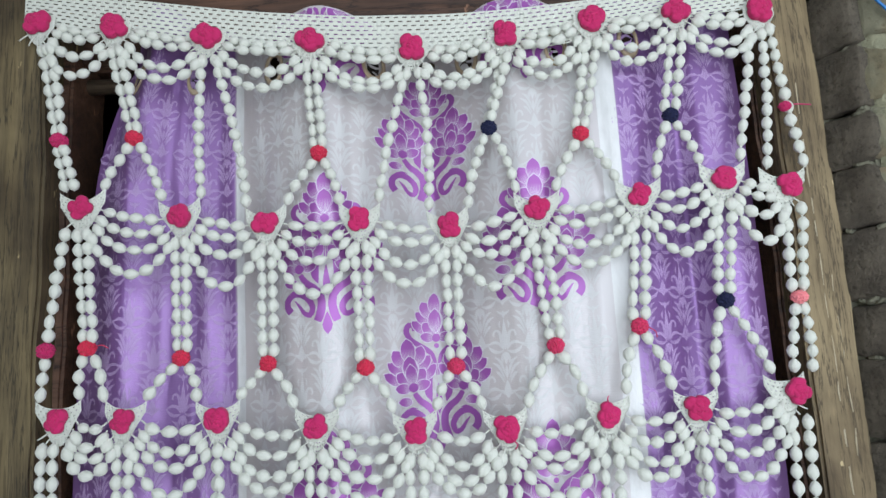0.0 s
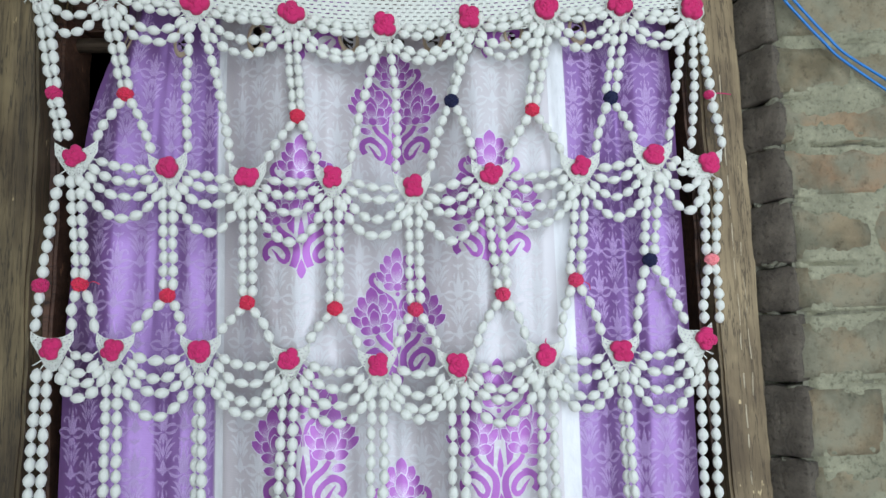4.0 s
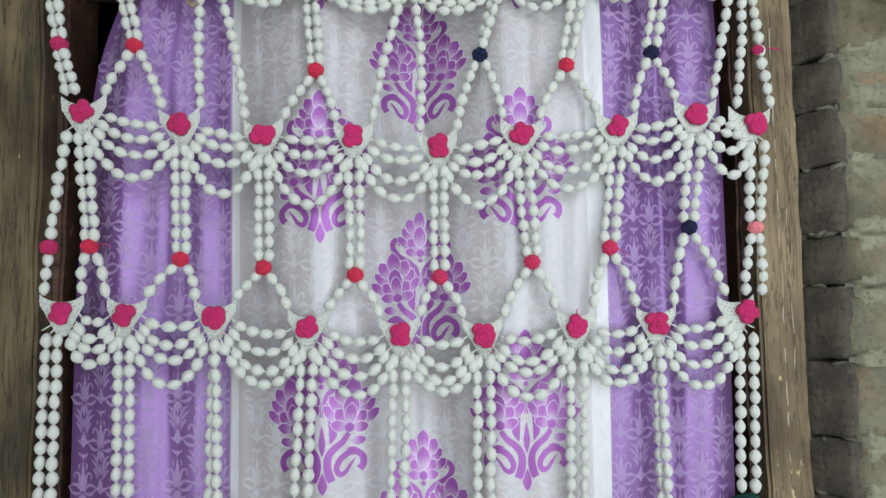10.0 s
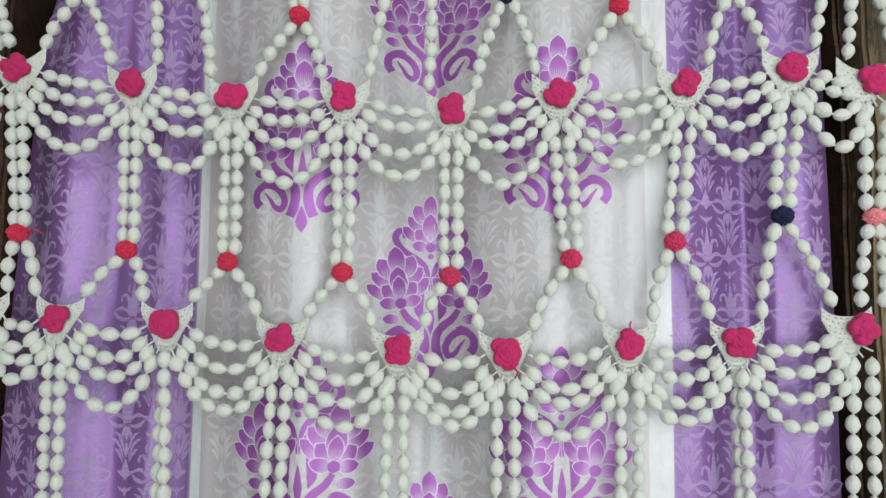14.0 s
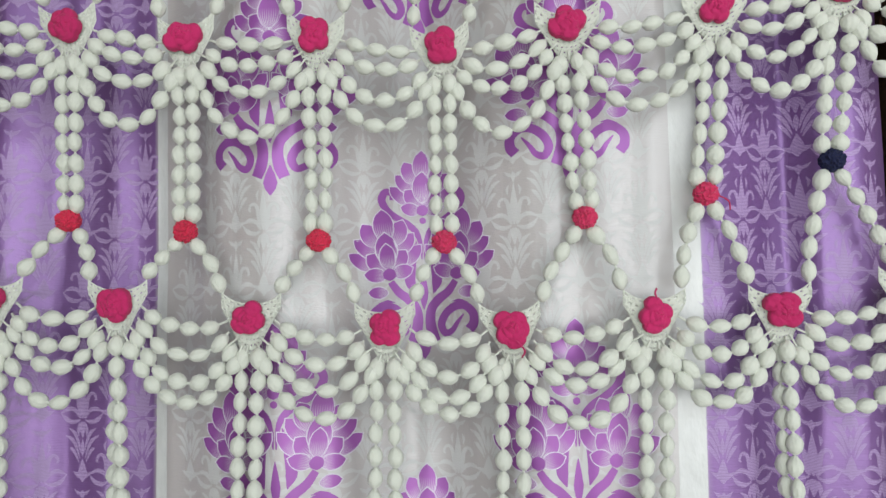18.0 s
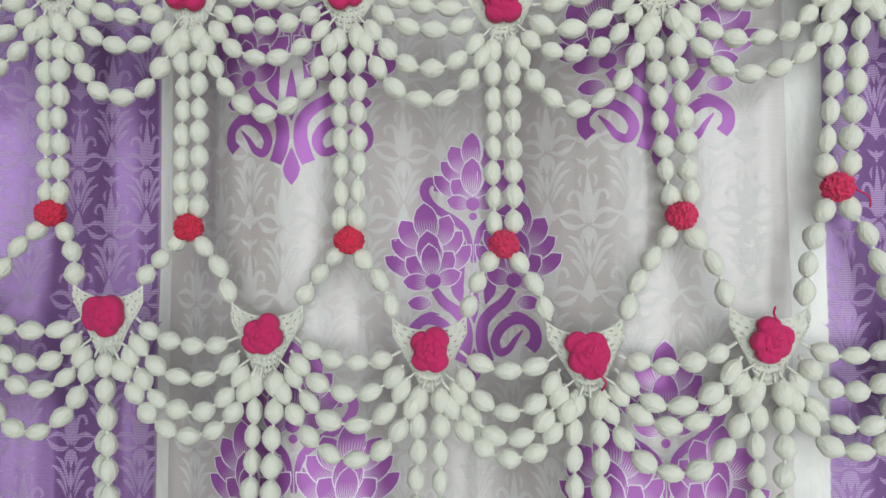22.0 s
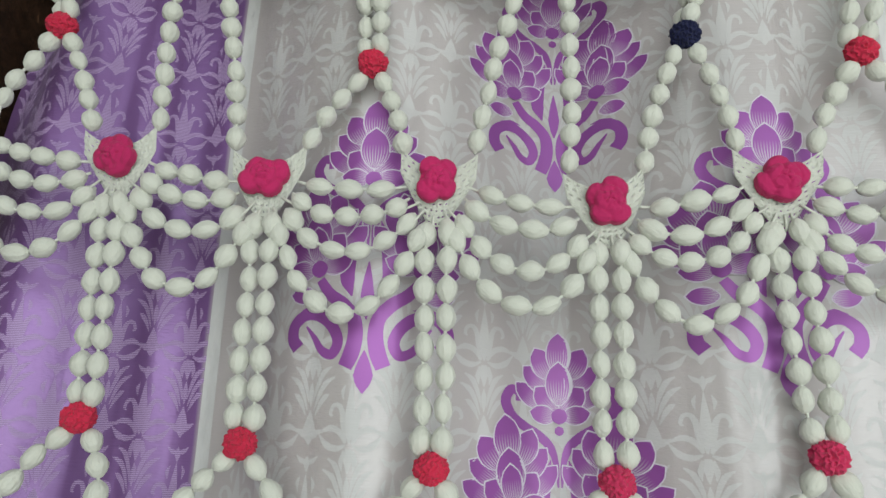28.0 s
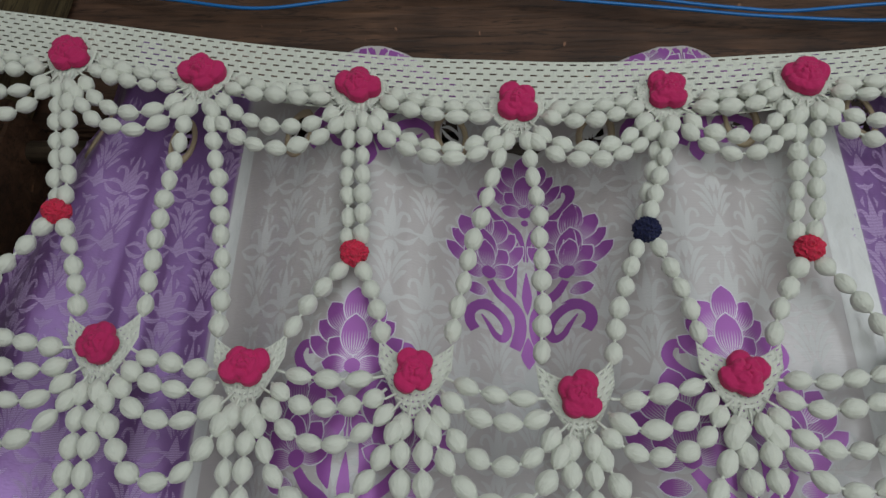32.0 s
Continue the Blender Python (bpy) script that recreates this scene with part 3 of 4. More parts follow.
def lotus(cx, z0, k, kx):
    """One printed lotus spray with its foot at z0, k times 0.2 m high; kx narrows it where the cloth is gathered."""
    stems = []

    def stem(points, w, lift=0.0003):
        for s in (-1, 1):
            stems.append(ribbon([(cx + s * x * k * kx, z0 + z * k) for x, z in points], [q * k for q in w], lift))

    # S-shaped stalk of the side flower, flame leaf, top scroll, paisley hook
    stem([(0.0125, 0.0160), (0.0086, 0.025), (0.0066, 0.036), (0.0085, 0.047), (0.0165, 0.056), (0.0265, 0.063), (0.0345, 0.073)], (0.0095, 0.0104, 0.0098, 0.0090, 0.0086, 0.0078, 0.0062))
    stem([(0.0105, 0.061), (0.0145, 0.074), (0.0130, 0.090), (0.0070, 0.112)], (0.0010, 0.0095, 0.0105, 0.0085, 0.0006))
    stem([(0.0014, 0.094), (0.0026, 0.108), (0.0070, 0.120), (0.0160, 0.128), (0.0270, 0.134), (0.0370, 0.141), (0.0425, 0.151), (0.0385, 0.159), (0.0320, 0.1575), (0.0315, 0.1515)], (0.0012, 0.0038, 0.0060, 0.0065, 0.0065, 0.0068, 0.0072, 0.0068, 0.0060, 0.0055))
    stem([(0.0480, 0.0280), (0.0525, 0.0340), (0.0520, 0.0430), (0.0440, 0.0495), (0.0335, 0.0490), (0.0235, 0.0420), (0.0185, 0.0320), (0.0225, 0.0240), (0.0300, 0.0265), (0.0360, 0.0345), (0.0425, 0.0420)],
         (0.0090, 0.0086, 0.0080, 0.0078, 0.0078, 0.0076, 0.0074, 0.0068, 0.0054, 0.0038, 0.0012))
    stem([(0.0300, 0.0535), (0.0380, 0.0545), (0.0470, 0.0530)], (0.0004, 0.0032, 0.0004))
    for z1, z2, w in ((0.0, 0.0265, 0.0125), (0.046, 0.084, 0.0088)):
        stems.append(ribbon([(cx, z0 + z1 * k), (cx, z0 + (0.58 * z1 + 0.42 * z2) * k), (cx, z0 + z2 * k)], (0.0008, 0.72 * w * k, w * k, 0.66 * w * k, 0.0008), 0.0003))
    v, u, f = joined(stems)
    spray = put("lotus_print", mesh_of("lotus_print", v, f, STEM, True, u), curtain, None, "purple printed lotus spray")

    def petal(tx, tz, bx, bz, width, lift):
        """A petal from its base (bx, bz) to its tip (tx, tz)."""
        for grow, name, mat, up in ((0.0008, "petal_edge", OUTLINE, 0.0), (0.0, "petal", PETAL, 0.00005)):
            dx, dz = tx - bx, tz - bz
            long = math.hypot(dx, dz)
            pts = []
            for t in (-grow / long, 0.25, 0.5, 0.75, 1 + 1.6 * grow / long):
                pts.append((cx + (bx + dx * t) * k * kx, z0 + (bz + dz * t) * k))
            v, u, f = ribbon(pts, [(width * (0.5 + 0.5 * kx) + 2 * grow) * k * w for w in TEARDROP], lift + up, 3)
            if f:
                put(name, mesh_of(name, v, f, mat, True, u), spray)

    def disc(x, z, r, lift):
        v, u, f = ribbon([(cx + x * k * kx, z0 + (z - r) * k), (cx + x * k * kx, z0 + z * k), (cx + x * k * kx, z0 + (z + r) * k)], [2 * k * r * w for w in (0.1, 0.66, 0.87, 0.97, 1.0, 0.97, 0.87, 0.66, 0.1)], lift, 6)
        if f:
            put("petal", mesh_of("petal", v, f, STEM, True, u), spray)

    def head(x, z, size, tilt, rows):
        c, s = math.cos(radians(tilt)), math.sin(radians(tilt))
        lift = 0.0004
        for row in rows:
            for tx, tz, bx, bz, w in row[::-1]:
                for side in ((-1, 1) if tx else (1,)):
                    a, b, d, e = side * tx * size, tz * size, side * bx * size, bz * size
                    petal(x + a * c + b * s, z - a * s + b * c, x + d * c + e * s, z - d * s + e * c, w * size, lift)
                    lift += 0.00007
            lift += 0.00005
        disc(x, z, 0.0055 * size, lift)

    head(0.0, 0.1415, 1.0, 0, (BACK, MIDDLE, FRONT))
    disc(0.0, 0.1315, 0.0032, 0.0004)
    for s in (-1, 1):
        head(s * 0.0355, 0.080, 1.06, s * 7, (BACK, MIDDLE, FRONT, HEART))
        petal(s * 0.0565, 0.0635, s * 0.0375, 0.0625, 0.0090, 0.0004)


for cx, size, kx, feet in ((-0.137, 1.02, 0.95, (1.910, 1.598, 1.282, 0.972, 0.660, 0.348)), (-0.008, 1.0, 0.89, (1.757, 1.446, 1.150, 0.84, 0.528, 0.216)), (0.125, 1.02, 0.94, (1.915, 1.602, 1.280, 0.972, 0.660, 0.348))):
    for z0 in feet:
        lotus(cx, z0, size, kx)


SPEAR = ((0, 0.0015), (0, 0.012), (0, 0.026), (0, 0.039)), (0.0010, 0.0056, 0.0066, 0.0036, 0.0004)
FLEUR_MIDDLE = (SPEAR,
                (((0, -0.0015), (0, -0.009), (0, -0.016)), (0.0040, 0.0052, 0.0008)),
                (((0, -0.0175), (0, -0.025), (0, -0.033)), (0.0006, 0.0036, 0.0030, 0.0006)),
                (((0, -0.035), (0, -0.046), (0, -0.056)), (0.0006, 0.0064, 0.0100, 0.0008)),
                (((0, -0.063), (0, -0.067), (0, -0.0725)), (0.0010, 0.0050, 0.0004)))
FLEUR_SIDE = ((((0.0022, 0.002), (0.0050, 0.012), (0.0062, 0.020), (0.0094, 0.0245), (0.0140, 0.0240), (0.0160, 0.0195), (0.0140, 0.0180)), (0.0010, 0.0032, 0.0036, 0.0030, 0.0026, 0.0022, 0.0012)),
              (((0.0060, 0.028), (0.0068, 0.033), (0.0050, 0.037)), (0.0006, 0.0026, 0.0006)),
              (((0.0028, 0.0016), (0.0080, 0.0085), (0.0160, 0.0105), (0.0250, 0.0070)), (0.0012, 0.0038, 0.0040, 0.0006)),
              (((0.0028, 0.0006), (0.0100, -0.0015), (0.0180, 0.0005), (0.0250, 0.0070)), (0.0012, 0.0040, 0.0042, 0.0006)),
              (((0.0032, -0.0025), (0.0052, -0.009), (0.0044, -0.0145)), (0.0020, 0.0034, 0.0006)),
              (((0.0020, -0.030), (0.0050, -0.020), (0.0095, -0.0115), (0.0160, -0.0075)), (0.0006, 0.0028, 0.0036, 0.0010)),
              (((0.0030, -0.035), (0.0075, -0.024), (0.0125, -0.0175), (0.0195, -0.0140)), (0.0006, 0.0030, 0.0036, 0.0010)),
              (((0.0042, -0.038), (0.0080, -0.031), (0.0120, -0.0265), (0.0150, -0.0250)), (0.0006, 0.0030, 0.0034, 0.0008)),
              (((0.0010, -0.0500), (0.0055, -0.0490), (0.0112, -0.0465)), (0.0060, 0.0050, 0.0004)),
              (((0.0010, -0.0665), (0.0050, -0.0655), (0.0090, -0.0625)), (0.0030, 0.0032, 0.0006)))


def fleur(cx, cz):
    """One woven damask figure: a spear over two eyes and a calyx, a fountain of blades on a spade, a trefoil below."""
    shapes = list(FLEUR_MIDDLE)
    for s in (-1, 1):
        shapes += [([(s * x, z) for x, z in points], w) for points, w in FLEUR_SIDE]
    return [ribbon([(cx + 0.82 * x, cz + z) for x, z in points], w, 0.00013, 4, 3) for points, w in shapes]


def weave(name, mat, columns, label):
    strips = []
    for i, cx in enumerate(columns):
        for r in range(18):
            z = 0.054 + r * 0.112 + (0.056 if i % 2 else 0.0)
            if z < 1.99:
                strips += fleur(cx, z)
    v, u, f = joined(strips)
    tagged(put(name, mesh_of(name, v, f, mat, True, u), curtain, None, label), kind="stuff")


weave("damask_weave", WEAVE_PURPLE, (-0.448, -0.4205, -0.393, -0.3655), "lighter woven damask figures")
weave("damask_weave", WEAVE_PURPLE, (-0.330, -0.3025, -0.275), "lighter woven damask figures")
weave("damask_weave", WEAVE_PURPLE, (0.248, 0.2755, 0.303, 0.3305), "lighter woven damask figures")
weave("damask_weave", WEAVE_PURPLE, (0.358, 0.3855), "lighter woven damask figures")
weave("damask_weave", WEAVE_WHITE, [-0.226 + 0.0275 * i for i in range(16)], "glossy white woven damask figures")


# ---- crinkled glossy bands that edge the white stripe ----
def crinkled():
    m, n, l, b = material("crinkled_satin", (0.68, 0.69, 0.68), 0.26, 0.0, 0.1)
    wave = node(n, "ShaderNodeTexNoise", Scale=70.0, Detail=3.0, Roughness=0.55)
    l.new(stretched(n, l, (1.3, 1, 0.6)), wave.inputs["Vector"])
    l.new(ramp(n, l, wave.outputs["Fac"], [(0.3, (0.60, 0.61, 0.60)), (0.7, (0.66, 0.67, 0.66))]), b.inputs["Base Color"])
    bump(n, l, b, wave.outputs["Fac"], 0.5, 0.003)
    b.inputs["Specular IOR Level"].default_value = 0.7
    return m


CRINKLED = crinkled()
for x0, x1 in ((0.2125, STRIPE_RIGHT), (STRIPE_LEFT, -0.2515)):
    xm, tall = 0.5 * (x0 + x1), 1.98
    v, u, f = ribbon([(xm, FOOT + (tall - FOOT) * i / 24) for i in range(25)], (x1 - x0, x1 - x0), 0.0002, 5, 7)
    put("edge_band", mesh_of("edge_band", v, f, CRINKLED, True, u), curtain, None, "crinkled glossy white edge band")


# ---- garland ----
ROW_A = [(-0.502, 2.022), (-0.403, 2.010), (-0.282, 1.990), (-0.150, 1.976), (-0.019, 1.958), (0.102, 1.970), (0.215, 1.985), (0.326, 1.990), (0.434, 1.984)]
ROW_B = [(-0.433, 1.769), (-0.312, 1.752), (-0.207, 1.738), (-0.093, 1.735), (0.016, 1.722), (0.125, 1.737), (0.251, 1.746), (0.357, 1.762), (0.437, 1.750)]
ROW_C = [(-0.449, 1.517), (-0.373, 1.513), (-0.264, 1.507), (-0.150, 1.493), (-0.036, 1.483), (0.069, 1.480), (0.187, 1.488), (0.290, 1.490), (0.407, 1.502)]
ROW_D = [(-0.464, 1.273), (-0.373, 1.259), (-0.265, 1.265), (-0.160, 1.250), (-0.042, 1.241), (0.065, 1.251), (0.182, 1.247), (0.293, 1.244), (0.400, 1.258)]
garland = tagged(new("door_garland"), "white crocheted door garland with pink roses, beads and pompoms", "garland")
garland.location = (0, 0.8, 2.03)
GI = Matrix.Translation((0, -0.8, -2.03))


def hang(x, z, out=0.0):
    return Vector((x, wall_of_beads(z) - out, z))


def hung(name, me, m=None, label=""):
    """A part of the garland, given in world metres."""
    return put(name, me, garland, GI @ (m or Matrix()), label)


def bead_mesh(seed):
    """A padded crochet bead, long in z, 17 mm."""
    verts, faces, rings, sides = [], [], 7, 14
    r = random.Random(seed)
    fat, turn = 0.0065 * r.uniform(0.94, 1.06), r.uniform(0, 6)
    for j in range(rings + 1):
        t = j / rings
        rad = fat * math.sin(math.pi * (0.035 + 0.93 * t)) ** 0.60
        for k in range(sides):
            a = 2 * math.pi * k / sides
            w = rad * (1 + 0.07 * (abs(math.sin(2.5 * a + turn + 0.7 * t)) ** 0.6 - 0.7) + 0.13 * noise.noise(Vector((math.cos(a) * 2, math.sin(a) * 2, t * 4 + seed * 9))))
            verts.append(Vector((w * math.cos(a), w * math.sin(a), (t - 0.5) * 0.0174)))
    for j in range(rings):
        for k in range(sides):
            k2 = (k + 1) % sides
            faces.append([j * sides + k, j * sides + k2, (j + 1) * sides + k2, (j + 1) * sides + k])
    faces.append(list(range(sides))[::-1])
    faces.append([rings * sides + k for k in range(sides)])
    return mesh_of("bead", verts, faces, WHITE_YARN)


BEADS = [bead_mesh(s) for s in range(6)]
rb = random.Random(7)


def strand(knots, label="", pitch=0.0180, fat=1.0, bare=0.0):
    """A thread along knots (world points) with beads strung on it."""
    line = smooth_line(knots, 10)
    lengths = [0.0]
    for a, b in zip(line, line[1:]):
        lengths.append(lengths[-1] + (b - a).length)
    total = lengths[-1]
    ob = hung("bead_strand", mesh_of("bead_strand", *tube_data(line[::3] + ([line[-1]] if (len(line) - 1) % 3 else []), 0.0011, 5), WHITE_YARN), None, label)
    n = max(1, round((total - 2 * bare) / pitch))
    step = (total - 2 * bare) / n
    for i in range(n):
        at = bare + (i + 0.5) * step
        k = next(j for j in range(len(lengths) - 1) if lengths[j + 1] >= at)
        f = (at - lengths[k]) / max(1e-9, lengths[k + 1] - lengths[k])
        p = line[k].lerp(line[k + 1], f)
        d = (line[min(k + 2, len(line) - 1)] - line[max(k - 1, 0)]).normalized()
        turn = d.to_track_quat("Z", "Y").to_matrix().to_4x4() @ pose(0, 0, 0, 0, 0, rb.uniform(0, 360))
        long = min(1.12, step / pitch) * rb.uniform(0.94, 1.03)
        wide = fat * rb.uniform(0.92, 1.08)
        p = p + Vector((rb.uniform(-1, 1), rb.uniform(-1, 1), rb.uniform(-1, 1))) * 0.0008
        put("bead", rb.choice(BEADS), ob, Matrix.Translation(p) @ turn @ pose(0, 0, 0, rb.uniform(-6, 6), rb.uniform(-6, 6), 0) @ Matrix.Diagonal((wide, wide, long, 1)))
    return ob


def crochet(name, nu, nv, place, mat, hole=0.5, relief=0.0011):
    """Openwork of staggered cells; place(u, v) with u, v in 0 to 1 gives (point, towards the viewer)."""
    verts, faces = [], []
    for j in range(nv):
        gap = hole((j + 0.5) / nv) if callable(hole) else hole
        for i in range(-1, nu):
            shift = 0.5 * (j % 2)
            u0, u1 = max(0.0, (i + shift) / nu), min(1.0, (i + 1 + shift) / nu)
            if u1 - u0 < 0.2 / nu:
                continue
            v0, v1 = j / nv, (j + 1) / nv
            um, vm, du, dv = (u0 + u1) / 2, (v0 + v1) / 2, (u1 - u0) / 2, (v1 - v0) / 2
            ring = [(-1, -1), (0, -1), (1, -1), (1, 0), (1, 1), (0, 1), (-1, 1), (-1, 0)]
            base = len(verts)
            for a, b in ring:
                p, out = place(um + a * du, vm + b * dv)
                verts.append(p - out * relief * 0.5)
            for a, b in ring:
                p, out = place(um + a * du * (gap + 1) / 2, vm + b * dv * (gap + 1) / 2 * 0.9)
                verts.append(p + out * relief)
            for a, b in ring:
                p, out = place(um + a * du * gap, vm + b * dv * gap * (0.55 if gap < 0.6 else 0.9))
                verts.append(p - out * relief)
            for s in (0, 8):
                for k in range(8):
                    k2 = (k + 1) % 8
                    faces.append([base + s + k, base + s + k2, base + s + 8 + k2, base + s + 8 + k])
    bm = bmesh.new()
    vs = [bm.verts.new(v) for v in verts]
    for q in faces:
        bm.faces.new([vs[i] for i in q])
    bmesh.ops.remove_doubles(bm, verts=bm.verts[:], dist=0.00005)
    me = bpy.data.meshes.new(name)
    bm.to_mesh(me)
    bm.free()
    me.materials.append(mat)
    me.polygons.foreach_set("use_smooth", [True] * len(me.polygons))
    return me


TOWARD = Vector((0, -1, 0))


def curve_through(points, x):
    """Height at x of a smooth curve through (x, z) points."""
    for (x0, z0), (x1, z1) in zip(points, points[1:]):
        if x <= x1:
            f = max(0.0, (x - x0) / (x1 - x0))
            return z0 + (z1 - z0) * f
    return points[-1][1]


BAND_TOP = [(-0.530, 2.074), (-0.464, 2.064), (-0.339, 2.043), (-0.214, 2.023), (-0.095, 2.010), (0.020, 2.006), (0.134, 2.009), (0.275, 2.020), (0.360, 2.032), (0.455, 2.044)]
BAND_FOOT = [(-0.53, 2.030), (-0.43, 2.004), (-0.338, 1.986), (-0.208, 1.961), (-0.06, 1.948), (0.04, 1.947), (0.149, 1.950), (0.26, 1.968), (0.36, 1.985), (0.455, 1.992)]


def band_place(u, v):
    x = -0.525 + 0.975 * u
    z0 = sum(curve_through(BAND_FOOT, x + d) for d in (-0.03, -0.015, 0, 0.015, 0.03)) / 5
    z1 = sum(curve_through(BAND_TOP, x + d) for d in (-0.03, -0.015, 0, 0.015, 0.03)) / 5
    z = z0 + (z1 - z0) * v
    return Vector((x, wall_of_beads(z) + 0.001 + 0.0015 * noise.noise(Vector((x * 9, z * 9, 0))), z)), TOWARD


hung("header_band", crochet("header_band", 86, 10, band_place, WHITE_YARN, 0.5, 0.0008), None, "openwork white crochet band")


def rose_mesh(seed, size):
    """A crocheted rose: one puckered surface of rolled petals round a tight heart."""
    r = random.Random(seed)
    turn = r.uniform(0, 360)
    lobes = [(0, 0, -0.25, 0.68, 0.68, 0.35, 0.0)]
    for count, reach, low, across, along, thick in ((r.choice((4, 4, 5)), 0.54, -0.02, 0.36, 0.46, 0.34), (4, 0.30, 0.20, 0.24, 0.38, 0.26), (3, 0.12, 0.36, 0.13, 0.24, 0.22)):
        turn += r.uniform(25, 60)
        for k in range(count):
            a = radians(turn + 360 / count * k + r.uniform(-14, 14))
            q = reach * r.uniform(0.85, 1.18)
            lobes.append((q * math.cos(a), q * math.sin(a), low + r.uniform(-0.05, 0.07), across * r.uniform(0.9, 1.12), along * r.uniform(0.9, 1.08), thick, a + r.uniform(-0.25, 0.25)))

    def height(x, z):
        best, second = -9.0, -9.0
        for cx, cz, y, ra, rb_, ry, a in lobes:
            u = (x - cx) * math.cos(a) + (z - cz) * math.sin(a)
            v = -(x - cx) * math.sin(a) + (z - cz) * math.cos(a)
            q = 1 - (u / ra) ** 2 - (v / rb_) ** 2
            if q > 0:
                h = y + ry * q ** 0.36
                best, second = max(best, h), max(second, min(best, h))
        return best - (0.09 * max(0.0, 1 - (best - second) / 0.07) if best > -5 else 0.0)

    sides, rings = 64, 26
    verts, faces = [Vector((0, -height(0, 0), 0))], []
    for k in range(sides):
        a = 2 * math.pi * k / sides
        far = next(q / 100 for q in range(125, 5, -1) if height(q / 100 * math.cos(a), q / 100 * math.sin(a)) > -5)
        for j in range(1, rings + 1):
            t = math.sin(0.5 * math.pi * j / rings)
            x, z = far * t * 0.995 * math.cos(a), far * t * 0.995 * math.sin(a)
            y = max(-0.2, height(x, z)) if j < rings else -0.35
            verts.append(Vector((x, -0.72 * y - 0.05 * noise.noise(Vector((x * 5, z * 5, seed * 4))) - 0.035 * noise.noise(Vector((x * 13, z * 13, seed * 7))), z)))
    for k in range(sides):
        b, c = 1 + k * rings, 1 + ((k + 1) % sides) * rings
        faces.append([0, b, c])
        for j in range(rings - 1):
            faces.append([b + j, b + j + 1, c + j + 1, c + j])
    return mesh_of("rose", [v * size for v in verts], faces, PINK)


ROSES = [rose_mesh(s, 0.0158) for s in range(7)]


def patch_mesh(seed, horns):
    """The crocheted ground of a rose: two horns above, a tail below."""
    r = random.Random(seed)
    w = r.uniform(0.92, 1.08)
    lean = r.uniform(-0.08, 0.08)

    def place(u, v):
        s = 2 * u - 1
        if horns == 2:
            half = 0.0085 + 0.0175 * min(1.0, v / 0.72) ** 1.1
            top = 0.0135 + 0.0095 * abs(s) ** 2.6
            low = -0.029 + 0.006 * s * s
        elif horns:
            half = 0.0085 + 0.0165 * min(1.0, v / 0.62) ** 0.9 + 0.002 * v
            top = 0.011 + 0.013 * abs(s) ** 2.0
            low = -0.029 + 0.006 * s * s
        else:
            half = 0.010 + 0.011 * min(1.0, v / 0.5)
            top = 0.010
            low = -0.029 + 0.008 * s * s
        z = low + (top - low) * v
        x = s * half * w + lean * z
        return Vector((x, 0.0012 * noise.noise(Vector((x * 60, z * 60, seed))) + 0.001 * v, z)), TOWARD

    return crochet("crochet_patch", 9, 9, place, WHITE_YARN, lambda v: 0.34 if v > 0.25 else 0.50, 0.0012)


PATCHES = [patch_mesh(s, 1) for s in range(5)]
BIBS = [patch_mesh(s + 40, 2) for s in range(5)]
SKIRTS = [patch_mesh(s + 20, 0) for s in range(4)]
rf = random.Random(3)


def flower(x, z, horns, aside=0.0):
    patch = hung("crochet_patch", rf.choice((SKIRTS, PATCHES, BIBS)[horns]), Matrix.Translation(hang(x + aside, z - 0.002, 0.004)) @ pose(0, 0, 0, 0, rf.uniform(-5, 5), 0), "white crochet ground of a rose")
    for k in range(5):
        a = radians(-90 + (k - 2) * 24 + rf.uniform(-7, 7))
        reach = rf.uniform(0.024, 0.031)
        ends = [Vector((0.013 * math.cos(a), -0.0015, -0.004 + 0.017 * math.sin(a))), Vector((0.8 * reach * math.cos(a), -0.002, -0.004 + 0.9 * reach * math.sin(a))), Vector((reach * math.cos(a), 0.0, -0.004 + reach * math.sin(a)))]
        put("stitch", mesh_of("stitch", *tube_data(smooth_line(ends, 2), 0.0009, 5), WHITE_YARN), patch)
    put("rose", rf.choice(ROSES), patch, Matrix.Translation((-aside, -0.006, 0.001)) @ pose(0, 0, 0, rf.uniform(-8, 8), rf.uniform(0, 360), rf.uniform(-8, 8)) @ Matrix.Scale(rf.uniform(1.0, 1.15) if horns else rf.uniform(1.2, 1.32), 4), "bright pink crocheted rose")


for x, z in ROW_A:
    flower(x, z, 0)
for x, z in ROW_B + ROW_C:
    flower(x, z, 2 if (x, z) in ROW_C else 1, {0.407: -0.012, 0.437: -0.008}.get(x, 0.0))


# ---- swags between the roses ----
def swag(p, q, k, depths):
    """Strand k of a swag from rose p to rose q."""
    (x0, z0), (x1, z1) = p, q
    side = (0.020, 0.018, 0.014, 0.009)[k]
    drop = (0.003, 0.012, 0.022, 0.032)[k]
    sag = depths[k] * rf.uniform(0.9, 1.1)
    a, b = Vector((x0 + side, 0, z0 - drop)), Vector((x1 - side, 0, z1 - drop))
    knots = []
    low = max(0.0, sag - drop)
    for i in range(9):
        t = i / 8
        c = a.lerp(b, t)
        z = c.z - low * (1 - abs(2 * t - 1) ** 2.3)
        knots.append(hang(c.x, z, 0.002 + 0.0025 * (k % 2) + 0.004 * math.sin(math.pi * t)))
    strand(knots, "sagging strand of white beads", 0.0182, 1.0, (0.0065, 0.002, 0.0, 0.0)[k])


